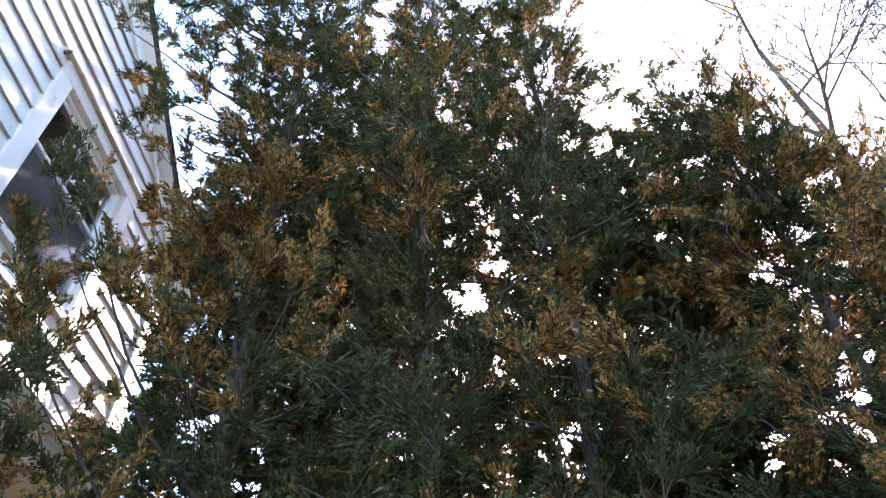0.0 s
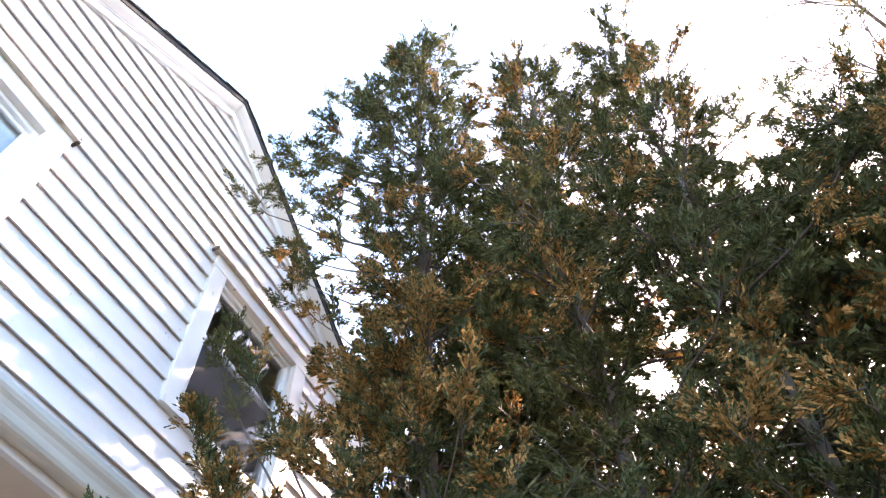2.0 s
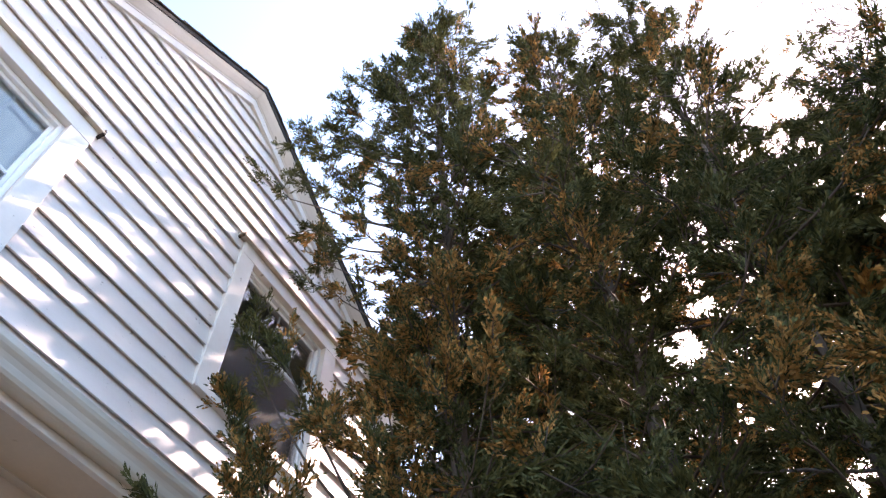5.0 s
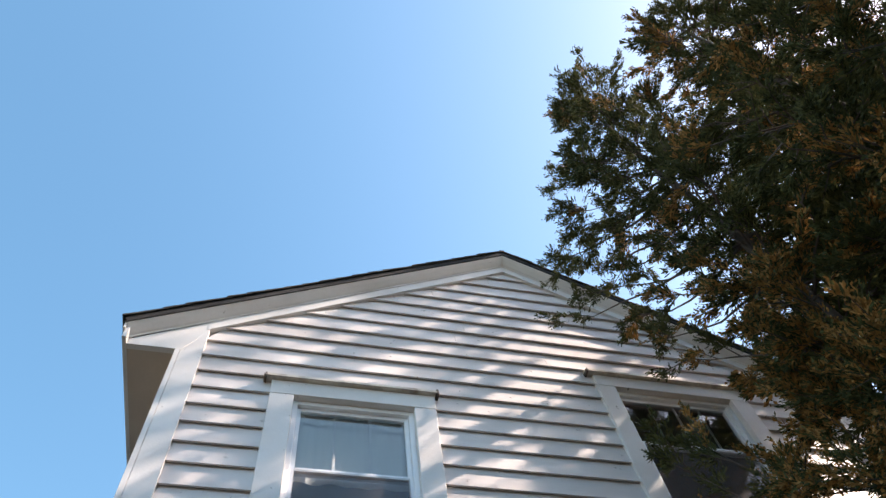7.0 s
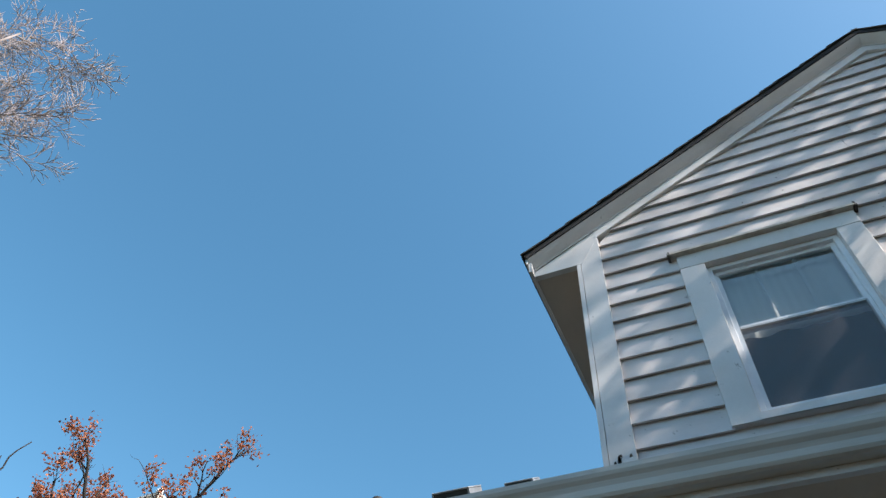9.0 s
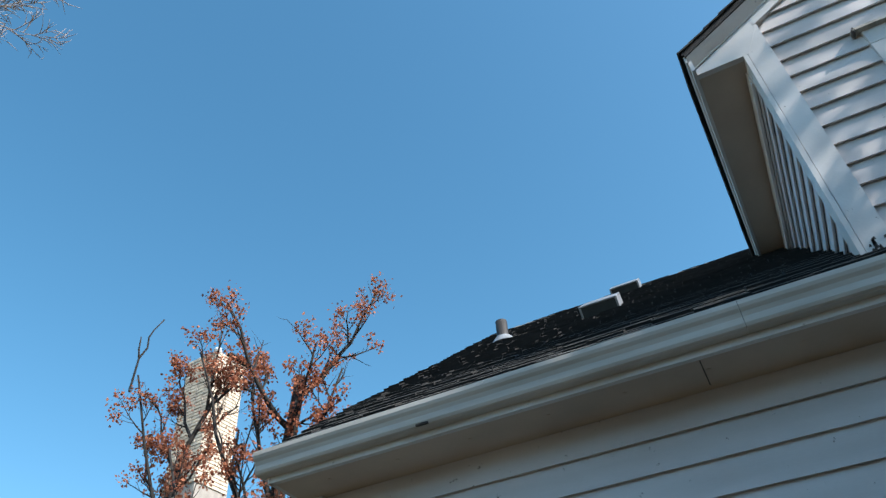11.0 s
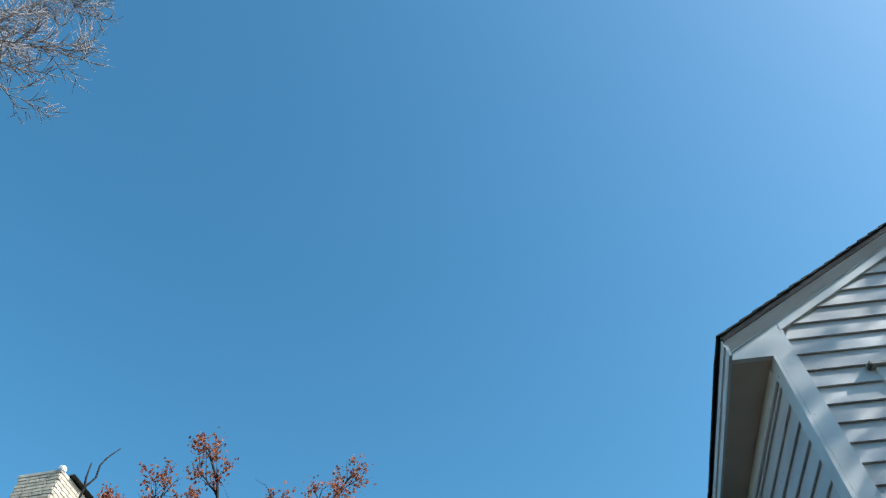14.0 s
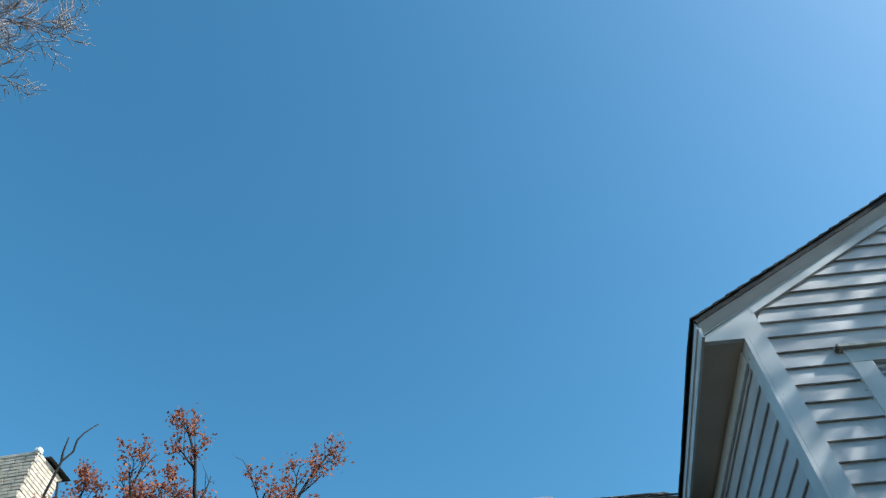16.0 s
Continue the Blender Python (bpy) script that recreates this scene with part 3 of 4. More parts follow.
# walls of the lower storey
LW = dict(x0=-4.66, x1=-3.78, z0=1.25, z1=2.66, cx0=-4.79, cx1=-3.665, cz0=1.20, cap=2.79, hx0=-4.84, hx1=-3.635, rail=1.97, bars=2)
bm = bmesh.new()
for a, b, lo, hi in ((-5.46, LW["x0"], 0, 3.305), (LW["x0"], LW["x1"], 0, LW["z0"]), (LW["x0"], LW["x1"], LW["z1"], 3.305), (LW["x1"], 5.46, 0, 3.305)):
    add_box(bm, a, b, 0.054, 0.2, lo, hi)
low_wall = part("lower_wall", bm, SIDING, house, "white clapboard wall of the lower storey")
part("end_wall", prism([(0.2, 0), (6.4, 0), (6.4, 3.3), (RIDGE_Y, roof_z(RIDGE_Y) - 0.2), (0.2, 3.75)], -5.46, -5.30, "x"), SIDING, house)
part("end_wall", prism([(0.2, 0), (6.4, 0), (6.4, 3.3), (RIDGE_Y, roof_z(RIDGE_Y) - 0.2), (0.2, 3.75)], 5.30, 5.46, "x"), SIDING, house)
part("back_wall", box(-5.46, 5.46, 6.4, 6.55, 0, 3.7), SIDING, house)
part("corner_board", box(-5.485, -5.345, 0.008, 0.06, 0, 3.305, 0.003), TRIM, house)
for k in range(0, 20):
    z0 = 3.134 - 0.164 * k
    z1 = min(z0 + 0.185, 3.304)
    spans = [(-5.344, 5.4)]
    if z0 < LW["cap"] - 0.02 and z1 > LW["cz0"]:
        spans = [(-5.344, LW["cx0"] + 0.01), (LW["cx1"] - 0.01, 5.4)]
    for a, b in spans:
        v, f = board_mesh(a, b, a, b, z0, z1)
        v = [(x, y + 0.052, z) for x, y, z in v]
        mesh_object("clapboard", v, f, SIDING, low_wall)
lw = window(LW, "window_3", "lower window with white moulded head casing under the eave", True)
lw.location.y += 0.052
for o in bpy.data.objects:
    if o.name.startswith("window_curtain") and abs(o.location.z - LW["z1"]) < 0.01:
        o.location.y += 0.06


# roof vents and pipe
def roof_vent(x, y, s):
    t = thing("roof_vent", (x, y, roof_z(y)), "low grey metal roof vent with dark screened sides", "roof vent", "vents on the main roof")
    t.rotation_euler = (ang, 0, 0)
    bm = bmesh.new()
    add_box(bm, -0.19 * s, 0.19 * s, -0.21 * s, 0.21 * s, 0.004, 0.010)
    part("flange", bm, VENTMETAL, t)
    part("screen", box(-0.160 * s, 0.160 * s, -0.182 * s, 0.165 * s, 0.008, 0.108 * s), VENTDARK, t, "dark screened opening")
    bm = bmesh.new()
    add_box(bm, -0.178 * s, 0.178 * s, -0.192 * s, 0.188 * s, 0.109 * s, 0.126 * s, 0.007)
    part("hood", bm, VENTMETAL, t)
    for a in (-1, 1):
        part("side_plate", box(a * 0.169 * s - 0.008, a * 0.169 * s + 0.008, -0.186 * s, 0.175 * s, 0.008, 0.109 * s), VENTMETAL, t)
    return t


roof_vent(-3.79, 3.14, 0.85)
roof_vent(-3.85, 1.68, 0.88)
pipe = thing("vent_pipe", (-4.90, 2.16, roof_z(2.16)), "dark plumbing vent pipe with a pale flashing collar on the roof", "vent pipe")
tubes("pipe", [([(0, 0, -0.05), (0, 0, 0.22)], (0.056, 0.056))], PIPE, pipe, 16)
bm = bmesh.new()
bmesh.ops.create_cone(bm, cap_ends=False, segments=20, radius1=0.12, radius2=0.060, depth=0.06, matrix=pose(0, 0, 0.025, math.degrees(ang) * 0.5))
part("collar", bm, VENTMETAL, pipe)
bm = box(-0.17, 0.17, -0.2, 0.2, 0.006, 0.012)
fl = part("flange", bm, SHINGLE, pipe)
fl.rotation_euler = (ang, 0, 0)


# ---- trees ----
def unit(v):
    return v / (np.linalg.norm(v, axis=-1, keepdims=True) + 1e-9)


def plumes(O, D, L, rg, shoots, sub, width, size):
    """Feathery sprays: side shoots along twigs at O with headings D and lengths L, each of a few pointed leaves; n x 4 x 3."""
    n = len(O)
    k = n * shoots
    o, d, ln = np.repeat(O, shoots, 0), np.repeat(D, shoots, 0), np.repeat(L, shoots)
    u = rg.uniform(0.08, 1.05, k)
    ring = unit(np.cross(d, rg.normal(0, 1, d.shape)))
    root = o + d * (ln * u)[:, None] + rg.normal(0, 0.006, d.shape)
    head = unit(d * 1.0 + ring * rg.uniform(0.30, 0.80, k)[:, None] + np.array((0, 0, 0.08)))
    span = size * rg.uniform(0.7, 1.35, k) * (1.2 - 0.55 * u)
    p, h, s = np.repeat(root, sub, 0), np.repeat(head, sub, 0), np.repeat(span, sub)
    m = k * sub
    first = np.tile(np.arange(sub) == 0, k)
    step = np.where(first, 0.0, rg.uniform(0.15, 0.85, m))
    p = p + h * (s * step)[:, None]
    h = unit(h + rg.normal(0, 0.34, h.shape) * np.where(first, 0.25, 1.0)[:, None])
    s = s * np.where(first, 1.0, 0.55)
    side = unit(np.cross(h, rg.normal(0, 1, h.shape)))
    w = (width * rg.uniform(0.75, 1.3, m))[:, None]
    s = s[:, None]
    return np.stack([p, p + h * s * 0.5 + side * w, p + h * s, p + h * s * 0.45 - side * w], 1)


def cedar(name, label, base, top, reach, seed, limbs=110, low=0.8, brown=0.3, clumps=4.6, twigs=11, shoots=15, sub=2, width=0.0038, size=0.043, goals=(), crown=0.5, rise=0.2, wispy=0, shy=None):
    """A red cedar: leaning trunk, spreading limbs, branchlets that bear tufts of feathery shoots, some tufts full of pollen cones.
    goals: (height on the trunk, end of a limb, share of the limb in leaf, fullness, brown or not)."""
    rg = np.random.default_rng(seed)
    base, top = np.array(base, float), np.array(top, float)
    height = top[2]
    t = thing(name, base, label, "tree", "cedars beside the house")
    s = np.linspace(0, 1, 14)
    bow = rg.normal(0, 0.10, 3) * np.array((1, 1, 0))
    trunk = (top - base) * s[:, None] + np.sin(s * math.pi)[:, None] * bow + rg.normal(0, 0.015, (14, 3))
    tubes("trunk", [(trunk, 0.066 * (1 - s * 0.95) + 0.003)], BARK, t, 9, "reddish fibrous cedar trunk")
    rods, O, D, L, B = [], [], [], [], []
    u = np.linspace(0, 1, 7)

    def along(line, q):
        return np.array([np.interp(q, np.linspace(0, 1, len(line)), line[:, k]) for k in range(3)])

    def tuft(p, heading, length, count, tint):
        """A branchlet from p and the twigs round it."""
        tip = p + heading * length + np.array((0, 0, 0.12 * length))
        rods.append((np.stack([p, (p + tip) / 2 + rg.normal(0, 0.02 * length, 3), tip]), (0.0042, 0.0028, 0.0012)))
        v = rg.uniform(0.12, 1.0, count)
        here = p + (tip - p) * v[:, None] + rg.normal(0, 0.008, (count, 3))
        ways = unit(heading * 1.0 + rg.normal(0, 0.36, (count, 3)) + np.array((0, 0, 0.06)))
        O.extend(here), D.extend(ways), L.extend(rg.uniform(0.05, 0.14, count) * (1.3 - 0.7 * v))
        B.extend([tint] * count)

    def clothe(line, r, full, start, brown_here):
        n = max(2, int(full * clumps * (0.55 + 1.25 * r)))
        for q in start + (1 - start) * rg.uniform(0, 1, n) ** 0.8:
            p = along(line, q)
            ahead = unit(along(line, min(1, q + 0.08)) - along(line, max(0, q - 0.08)))
            d = unit(ahead * 0.65 + rg.normal(0, 0.55, 3) * np.array((1, 1, 0.75)))
            w = base + p
            patch = noise.noise(Vector(w) * 1.25 + Vector((seed * 3.7, 0, 0))) + 0.6 * noise.noise(Vector(w) * 3.4) + 0.55 * (q - 0.6) + rg.normal(0, 0.10)
            tint = patch > 0.28 - brown if brown_here is None else rg.random() < brown_here
            tuft(p, d, rg.uniform(0.16, 0.40) * (1.15 - 0.45 * q), int(rg.uniform(0.7, 1.3) * twigs), tint)

    for i in range(limbs):
        f = low / height + (0.985 - low / height) * ((i + rg.random()) / limbs) ** 1.25
        a = i * 2.39996 + rg.normal(0, 0.5)
        r = np.interp(f, (0, 0.25, 0.5, 0.7, 0.85, 1.0), np.array((0.95, 1.05, 1.0, 0.82, crown, 0.10)) * reach) * rg.uniform(0.4, 1.2)
        if shy and math.cos(a - radians(shy[0])) > 0.6 and 0.3 < f < 0.66:
            r *= shy[1]
        up = rg.uniform(-0.10, 0.45) + rise * f + 0.7 * f ** 4
        out = np.array((math.cos(a), math.sin(a), 0))
        o = along(trunk, f)
        line = o + out * (r * u)[:, None] + np.array((0, 0, 1)) * (r * up * u ** 1.4 + 0.05 * u)[:, None] + rg.normal(0, 0.03, (7, 3)) * u[:, None]
        rods.append((line, (0.004 + 0.009 * r) * (1 - 0.85 * u)))
        clothe(line, r, 1.0, 0.14, None)
    for f, end, start, full, tint in goals:
        o, e = along(trunk, f), np.array(end) - base
        span = np.linalg.norm(e - o)
        line = o + (e - o) * u[:, None] + np.array((0, 0, -0.10 * span)) * np.sin(u * math.pi)[:, None] + rg.normal(0, 0.022, (7, 3)) * u[:, None]
        rods.append((line, (0.005 + 0.006 * span) * (1 - 0.85 * u)))
        clothe(line, span, full, start, tint)
        tuft(line[-2], unit(line[-1] - line[-3]), 0.20, twigs, rg.random() < (tint or 0.3))
    for i in range(wispy):
        f = rg.uniform(0.72, 0.99)
        o = along(trunk, f)
        d = unit(np.append(rg.normal(0, 0.55, 2), 1.0))
        ln = rg.uniform(0.45, 1.0)
        line = o + d * (ln * u)[:, None] + rg.normal(0, 0.03, (7, 3)) * u[:, None]
        rods.append((line, 0.006 * (1 - 0.8 * u)))
        for q in rg.uniform(0.3, 1, 12):
            w = unit(d * 0.8 + rg.normal(0, 0.45, 3))
            O.append(along(line, q)), D.append(w), L.append(rg.uniform(0.05, 0.14)), B.append(rg.random() < 0.4)
    for q in rg.uniform(low / height, 0.97, int(limbs * 1.1)):
        d = unit(np.append(rg.normal(0, 1, 2), rg.uniform(-0.1, 0.6)))
        tuft(along(trunk, q) + d * 0.05, d, rg.uniform(0.15, 0.38), twigs, False)
    tagged(tubes("branchwork", rods, BARK, t, 3, "thin brown cedar branches"), kind="stuff")
    O, D, L, B = np.array(O), np.array(D), np.array(L), np.array(B, bool)
    leaves = np.concatenate([plumes(O[~B], D[~B], L[~B], rg, shoots, sub, width, size), plumes(O[B], D[B], L[B], rg, shoots // 2, sub, width, size)])
    tagged(quads("foliage", leaves, NEEDLE, t, "dark olive-green scale-leaf sprays"), kind="stuff")
    tagged(quads("cone_foliage", plumes(O[B], D[B], L[B], rg, shoots, sub, width * 1.25, size * 0.66), CONE, t, "orange-brown pollen cones on the shoot tips"), kind="stuff")
    return t


# limbs of the first cedar: airy ones over the roof's edge, sprigs before the wall and the wide window, brown boughs in front
REACHING = [(0.74, (0.18, -0.42, 6.50), 0.70, 0.48, 0.1), (0.78, (0.19, -0.97, 6.78), 0.62, 0.48, 0.1), (0.70, (0.29, -0.52, 6.18), 0.76, 0.48, 0.1), (0.74, (0.26, -0.66, 6.46), 0.72, 0.48, 0.1),
            (0.76, (0.19, -0.94, 6.30), 0.66, 0.48, 0.1), (0.70, (0.38, -1.09, 6.15), 0.50, 0.6, 0.1), (0.64, (0.29, -0.66, 5.72), 0.78, 0.48, 0.1), (0.58, (0.32, -1.08, 4.98), 0.50, 0.6, 0.3), (0.64, (0.40, -1.24, 5.30), 0.4, 0.9, 0.2),
            (0.66, (0.28, -0.32, 5.88), 0.88, 0.2, 0.3), (0.64, (0.72, -0.36, 5.88), 0.7, 0.5, 0.2), (0.60, (0.72, -0.48, 5.45), 0.65, 0.6, 0.2), (0.76, (0.55, -0.80, 6.6), 0.5, 0.6, 0.1), (0.70, (0.62, -0.60, 6.1), 0.6, 0.6, 0.1),
            (0.36, (0.16, -0.75, 4.12), 0.66, 0.42, 0.4), (0.36, (0.08, -0.72, 3.90), 0.84, 0.2, 0.4), (0.31, (0.04, -0.75, 3.46), 0.66, 0.6, 0.6), (0.29, (0.24, -0.85, 3.24), 0.55, 0.7, 0.6), (0.27, (0.06, -0.95, 2.98), 0.50, 0.9, 0.6), (0.25, (-0.14, -0.9, 2.82), 0.55, 0.8, 0.6),
            (0.44, (0.60, -0.75, 3.90), 0.5, 0.9, 0.8), (0.53, (0.52, -0.75, 4.82), 0.6, 0.4, 0.4), (0.49, (0.62, -1.12, 4.40), 0.3, 1.6, 0.9), (0.52, (0.86, -1.05, 4.65), 0.3, 1.2, 0.8),
            (0.44, (0.60, -1.15, 3.96), 0.3, 1.8, 0.95), (0.46, (0.74, -1.00, 4.22), 0.3, 1.5, 0.95), (0.47, (0.48, -1.35, 4.10), 0.3, 1.1, 0.7), (0.42, (0.50, -1.55, 3.75), 0.3, 1.2, 0.75), (0.38, (0.44, -1.25, 3.42), 0.35, 1.1, 0.7)]
cedar("cedar_tree", "dense olive cedar with brown tips, brushing the gable wall", (1.12, -1.62, 0), (0.30, -1.58, 7.55), 0.76, 11, 140, 0.7, 0.14, 4.9, goals=REACHING, crown=0.50, shy=(152, 0.5))
cedar("cedar_tree", "tall cedar with a dark trunk and russet cone tips", (1.22, -2.36, 0), (0.64, -2.32, 6.95), 0.82, 12, 130, 0.7, 0.10, crown=0.5, wispy=6)
cedar("cedar_tree", "tall cedar with thin feathery top shoots", (1.30, -3.04, 0), (0.80, -2.95, 7.0), 0.82, 16, 120, 0.7, 0.10, crown=0.46, wispy=9)
cedar("cedar_tree", "cedar heavily tipped with orange-brown cones", (0.78, -3.84, 0), (0.62, -3.74, 4.95), 0.86, 13, 140, 0.7, 0.42, crown=0.34, wispy=18)
cedar("cedar_tree", "brown-tipped cedar at the end of the row", (1.20, -4.80, 0), (1.12, -4.74, 4.7), 1.0, 15, 110, 0.7, 0.48, crown=0.5, wispy=8)
# limbs of the tall cedar behind, towards the house, added to shade gable and window
SHADE_LIMBS = [(0.62, (3.40, -0.50, 7.15), 0.2, 1.5, 0.1), (0.66, (3.75, -0.62, 7.55), 0.2, 1.5, 0.1), (0.58, (3.10, -0.45, 6.75), 0.2, 1.5, 0.1), (0.70, (3.95, -0.80, 8.05), 0.2, 1.3, 0.1), (0.74, (3.55, -0.70, 8.40), 0.3, 1.1, 0.1),
        (0.60, (3.70, -0.42, 6.95), 0.3, 1.3, 0.1), (0.64, (2.95, -0.60, 7.60), 0.3, 1.0, 0.1), (0.55, (2.80, -0.38, 6.30), 0.3, 1.3, 0.1)]
# back cedars fill gaps; seed 17 is added for dapples, 20 for the reflection
for x, y, h, sd in ((3.35, -1.30, 10.6, 17), (2.35, -3.30, 6.5, 18), (2.10, -3.98, 5.7, 19), (2.65, -1.95, 8.4, 20), (2.30, -1.18, 6.3, 22)):
    tall = h > 9
    cedar("cedar_tree", "dark green cedar added behind the front row as backing and shade", (x, y, 0), (x - 0.35, y + 0.1, h), 1.1, sd, 60 if tall else 112, 3.0 if tall else 0.7, -0.05, 3.4 if tall else 5.0, 8, 9, 2, 0.010, 0.085, SHADE_LIMBS if tall else (), 0.5)


def bare_tree(name, label, base, height, spread, seed, mat, lean=(0, 0, 0), first=0.25, counts=(9, 7, 7, 5), thick=0.16, leaf=None, leaf_n=0, sag=0.1, fine=0.0045, goals=(), taper=0.8):
    """A deciduous tree: trunk, limbs, boughs and fine twigs, with or without leaves."""
    rg = np.random.default_rng(seed)
    base = np.array(base, float)
    t = thing(name, base, label, "tree")
    s = np.linspace(0, 1, 10)
    trunk = np.array(lean) * (s ** 1.4)[:, None] + np.array((0, 0, height)) * s[:, None] + rg.normal(0, 0.03, (10, 3)) * s[:, None] * 2
    level = [(trunk, thick * (1 - taper * s))]
    tubes("trunk", level, mat, t, 9)
    ends = []
    length = spread
    for depth, count in enumerate(counts):
        nxt = []
        if depth == 0 and goals:
            for f, end in goals:
                o = np.array([np.interp(f, s, trunk[:, k]) for k in range(3)])
                e = np.array(end) - base
                v = np.linspace(0, 1, 7)
                l2 = o + (e - o) * v[:, None] + np.array((0, 0, -0.14)) * np.sin(v * math.pi)[:, None] * np.linalg.norm(e - o) + rg.normal(0, 0.02, (7, 3)) * v[:, None]
                nxt.append((l2, thick * 0.24 * (1 - 0.8 * v) + 0.003))
        for line, rad in ([] if depth == 0 and goals else level):
            n = len(line)
            for j in range(count):
                f = (first if depth == 0 else 0.2) + (1 - (first if depth == 0 else 0.2)) * (j + rg.random()) / count
                i = min(n - 2, int(f * (n - 1)))
                o = line[i] + (line[i + 1] - line[i]) * (f * (n - 1) - i)
                head = unit(line[i + 1] - line[i])
                side = unit(np.cross(head, rg.normal(0, 1, 3)))
                d = unit(head * rg.uniform(0.5, 1.0) + side * rg.uniform(0.6, 1.1) + np.array((0, 0, 0.18)))
                ln = length * rg.uniform(0.55, 1.1) * (1.1 - 0.5 * f)
                v = np.linspace(0, 1, 5)
                bend = rg.normal(0, 0.16, 3)
                l2 = o + d * (ln * v)[:, None] + bend * (ln * v ** 2)[:, None] + np.array((0, 0, sag)) * (ln * v ** 2)[:, None] + rg.normal(0, 0.02 * ln, (5, 3)) * v[:, None]
                r0 = max(fine, min(rad[i] * 0.62, 0.06 * ln))
                nxt.append((l2, r0 * (1 - 0.7 * v)))
        tagged(tubes(("limb_work", "bough_work", "twig_work", "fine_twig_work")[depth], nxt, mat, t, 5 if depth < 2 else 3), kind="stuff")
        level, length = nxt, length * 0.48
        ends = nxt
    if leaf:
        kept = [l for l, r in ends if noise.noise(Vector(l[-1]) * 2.6 + Vector((1.3, 0, 0))) + rg.normal(0, 0.14) > -0.17]
        P = np.concatenate([l[3:] for l in kept])
        P = P[rg.choice(len(P), min(leaf_n, len(P)), replace=False)]
        n = len(P)
        k = 17
        p = np.repeat(P, k, 0) + rg.normal(0, 0.027, (n * k, 3))
        d = unit(rg.normal(0, 1, (n * k, 3)) + np.array((0, 0, -0.5)))
        sd = unit(np.cross(d, rg.normal(0, 1, d.shape)))
        L = rg.uniform(0.016, 0.036, n * k)[:, None]
        tagged(quads("leaf_cover", np.stack([p, p + d * L * 0.5 + sd * L * 0.38, p + d * L, p + d * L * 0.5 - sd * L * 0.38], 1), leaf, t, "curled russet autumn leaves"), kind="stuff")
    return t


bare_tree("bare_tree", "tall leafless tree with pale sunlit twigs", (-10.3, -2.55, 0), 12.2, 2.40, 31, PALEBARK, (0.2, 0.2, 0), 0.46, (14, 9, 8, 6), 0.075, fine=0.0076)
bare_tree("bare_tree", "leafless tree with thin grey branches behind the cedars", (4.3, -7.4, 0), 10.5, 3.4, 33, BARK, (-0.8, 0.8, 0), 0.3, (12, 8, 6, 3), 0.15, fine=0.009)


def sight(bearing, up, dist, eye=(-3.744, -3.415, 1.642)):
    """A place seen from where the camera stands under the eave."""
    a, e = radians(bearing), radians(up)
    return (eye[0] + math.cos(a) * dist, eye[1] + math.sin(a) * dist, eye[2] + math.tan(e) * dist)


russet = bare_tree("russet_tree", "slim dark tree with sparse russet autumn leaves", (-6.30, 0.55, 0), 4.70, 0.78, 41, DARKBARK, (0.20, 0.05, 0), 0.5, (9, 7, 5), 0.095, RUSSET, 9000, 0.25, 0.0024, taper=0.55,
          goals=[(0.96, (-5.60, 0.974, 5.50)), (0.90, (-6.40, 0.10, 5.17)), (0.72, sight(129.3, 34.0, 5.0)), (0.80, sight(116.0, 33.0, 4.7)), (0.50, sight(134.5, 32.0, 5.0)),
                 (0.86, sight(118.5, 35.5, 4.6)), (0.76, sight(124.0, 32.5, 4.7)), (0.62, sight(125.5, 28.5, 4.8)), (0.58, sight(120.5, 25.5, 4.2)), (0.5, sight(130, 27, 4.6)), (0.6, sight(116.5, 26.5, 4.4))])

bare_tree("russet_tree", "slender stem with russet leaves before the pale chimney", (-7.85, 0.80, 0), 5.0, 0.55, 43, DARKBARK, (0.80, 0.0, 0), 0.5, (7, 6, 5), 0.055, RUSSET, 9000, 0.25, 0.0022, taper=0.7,
          goals=[(0.98, (-6.72, 0.80, 5.12)), (0.96, (-7.02, 0.70, 5.42)), (0.90, (-7.50, 0.80, 5.30)), (0.84, (-7.66, 0.72, 5.00)), (0.92, (-6.86, 0.88, 4.74)), (0.80, (-7.05, 0.85, 4.45)), (0.78, (-7.75, 0.80, 4.60))])

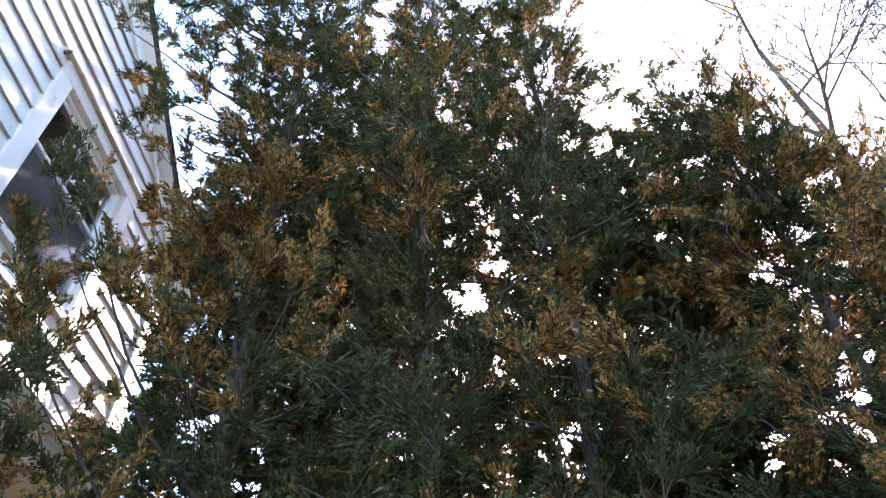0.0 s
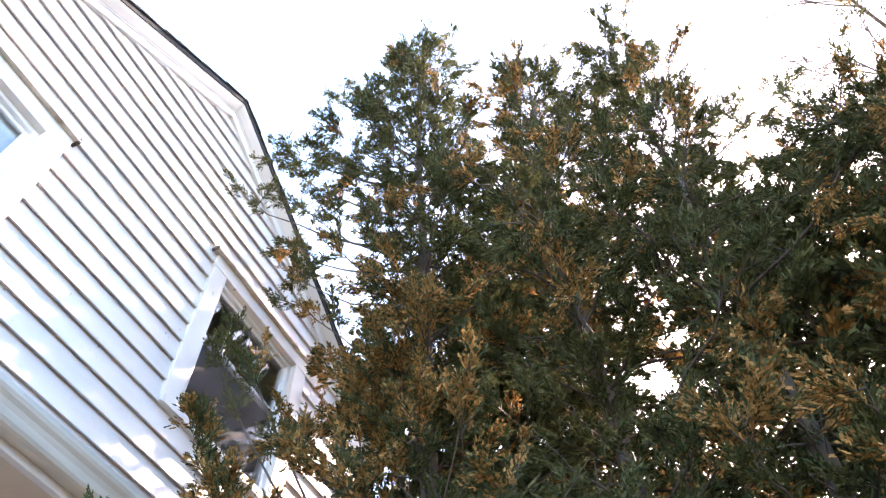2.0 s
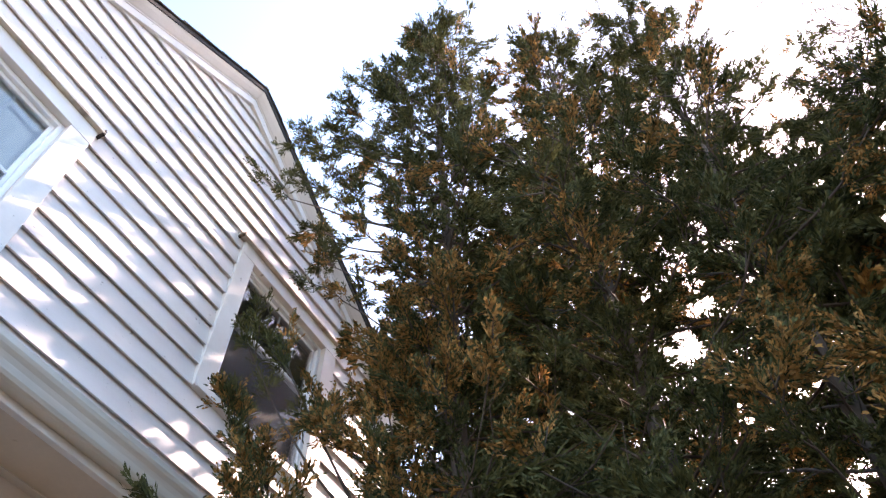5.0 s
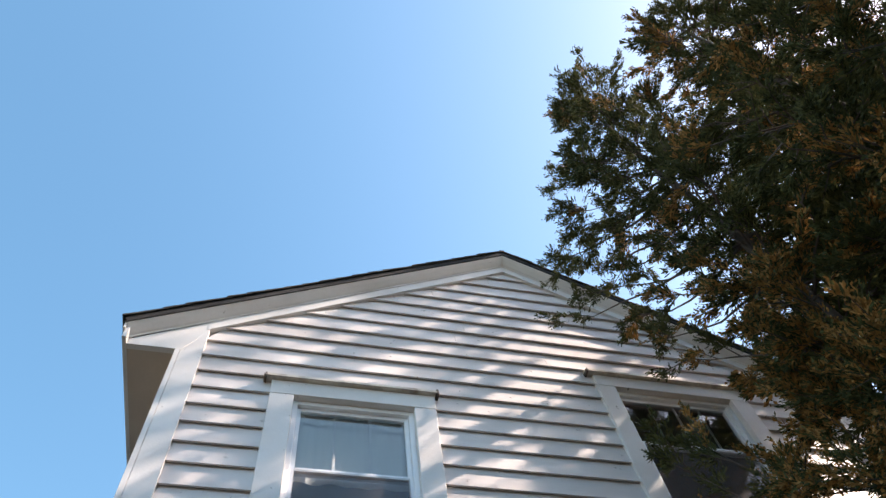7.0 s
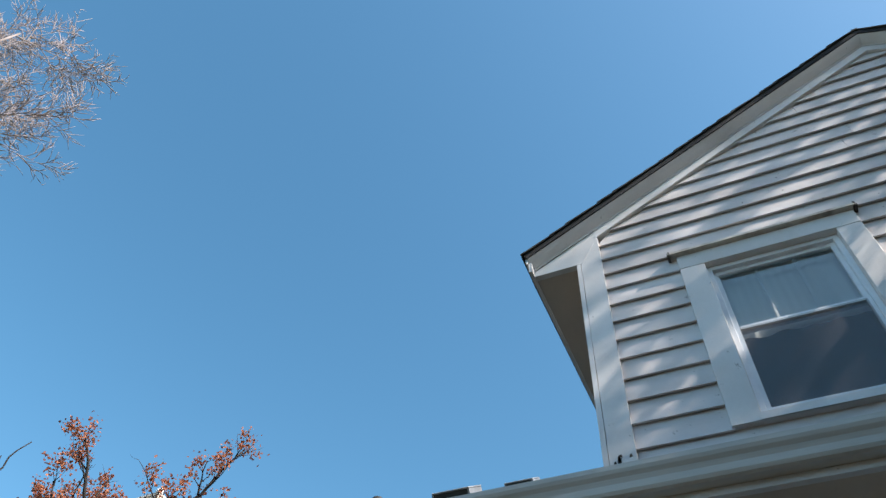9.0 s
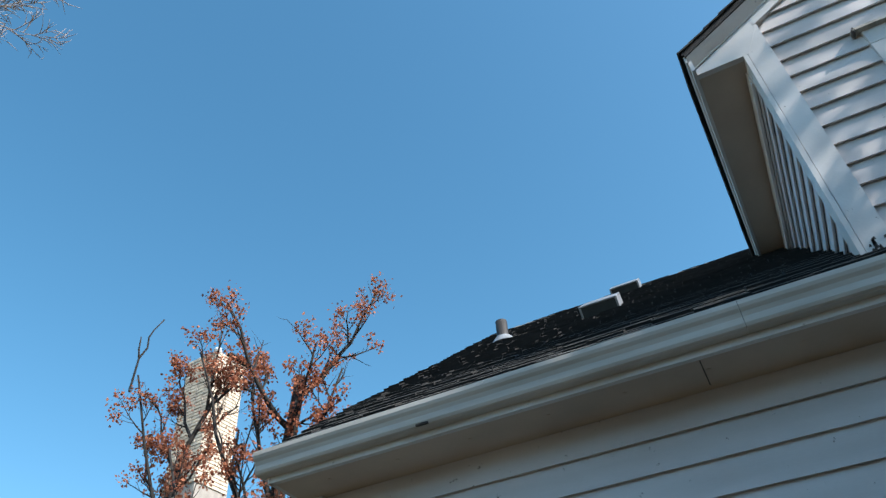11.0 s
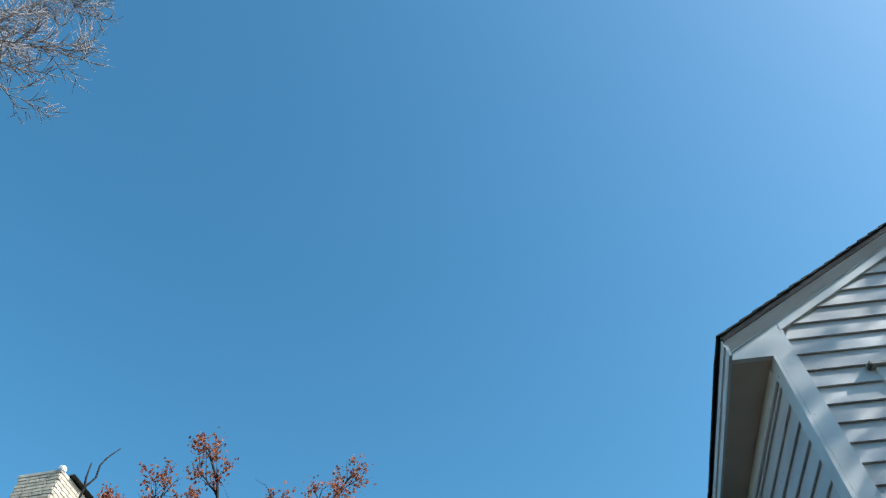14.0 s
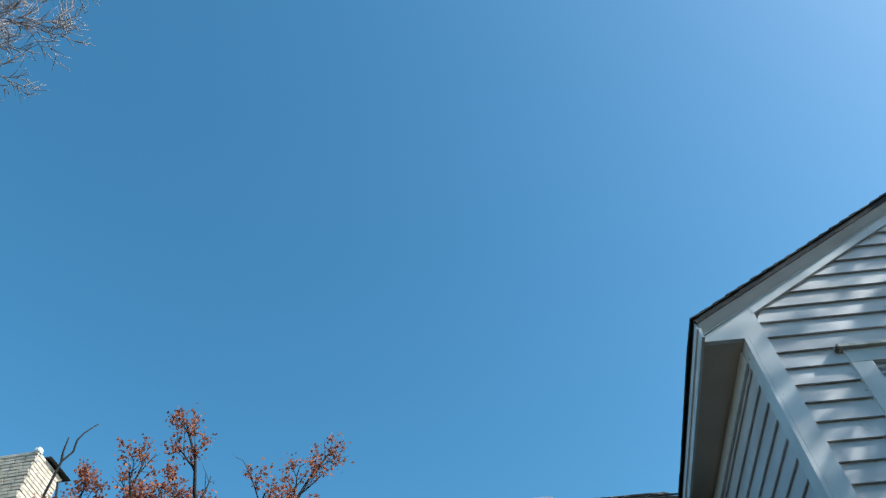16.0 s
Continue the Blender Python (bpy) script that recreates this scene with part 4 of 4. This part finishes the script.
for shoot in (((128.0, 31.2), (127.9, 33.7), (127.4, 34.5), (127.5, 35.3), (127.2, 35.9), (126.5, 36.7)), ((127.9, 33.7), (128.1, 34.3), (128.2, 35.3))):
    line = [np.array(sight(a, e, 5.0, (-4.207, -3.819, 1.617))) - np.array(russet.location) for a, e in shoot]
    tubes("bare_shoot", [(line, np.linspace(0.010, 0.005, len(line)))], DARKBARK, russet, 5)

# ---- neighbour's chimney ----
chim = thing("neighbour_chimney", (-12.88, 6.57, 0), "pale painted brick chimney of the house next door", "chimney")
CW, CD, CT = 0.84, 0.84, 10.24
part("core", box(-CW / 2 + 0.012, CW / 2 - 0.012, -CD / 2 + 0.012, CD / 2 - 0.012, 0, CT), MORTAR, chim)
chim.rotation_euler = (0, 0, radians(-4))
bme = bmesh.new()
add_box(bme, -0.098, 0.098, -0.045, 0.045, -0.030, 0.030, 0.004)
brick_me = bpy.data.meshes.new("brick")
bme.to_mesh(brick_me)
bme.free()
brick_me.materials.append(BRICK)
rng = random.Random(77)
for row in range(37):
    z = CT - 0.035 - row * 0.075
    for face in range(2):
        if face == 0:
            n, half = 4, CW / 2
            spots = [(-half + 0.105 + 0.21 * i + (0.03 if row % 2 else -0.0), -CD / 2 + 0.032, 0) for i in range(n)]
        else:
            n, half = 4, CD / 2
            spots = [(CW / 2 - 0.032, -half + 0.1 + 0.2 * i, 90) for i in range(n)]
        for x, y, r in spots:
            ob = new("brick", brick_me)
            ob.parent = chim
            ob.matrix_basis = pose(x, y, z, 0, 0, r + rng.uniform(-0.6, 0.6)) @ Matrix.Translation((0, rng.uniform(-0.004, 0.003), 0))
part("crown", box(-CW / 2 - 0.02, CW / 2 + 0.02, -CD / 2 - 0.02, CD / 2 + 0.02, CT, CT + 0.07, 0.01), BRICK, chim)
part("corner_cap", box(CW / 2 - 0.09, CW / 2 + 0.05, -CD / 2 - 0.05, -CD / 2 + 0.09, CT + 0.03, CT + 0.15, 0.045), WHITE, chim, "rounded white mortar cap")
bm = bmesh.new()
bmesh.ops.create_cone(bm, cap_ends=True, segments=4, radius1=0.52, radius2=0.09, depth=0.30, matrix=pose(0.18, 0.18, CT + 0.25, 0, 0, 45))
part("flue_cover", bm, STEEL, chim, "dark metal flue cover")

# added wall, out of view, that cuts the low sky light on the house
tagged(part("wall_sky_block", box(-9, 9, -10.2, -10.0, 0, 5.2), MORTAR, None), "plain unseen wall added to block low sky light", "wall", kind="structure")
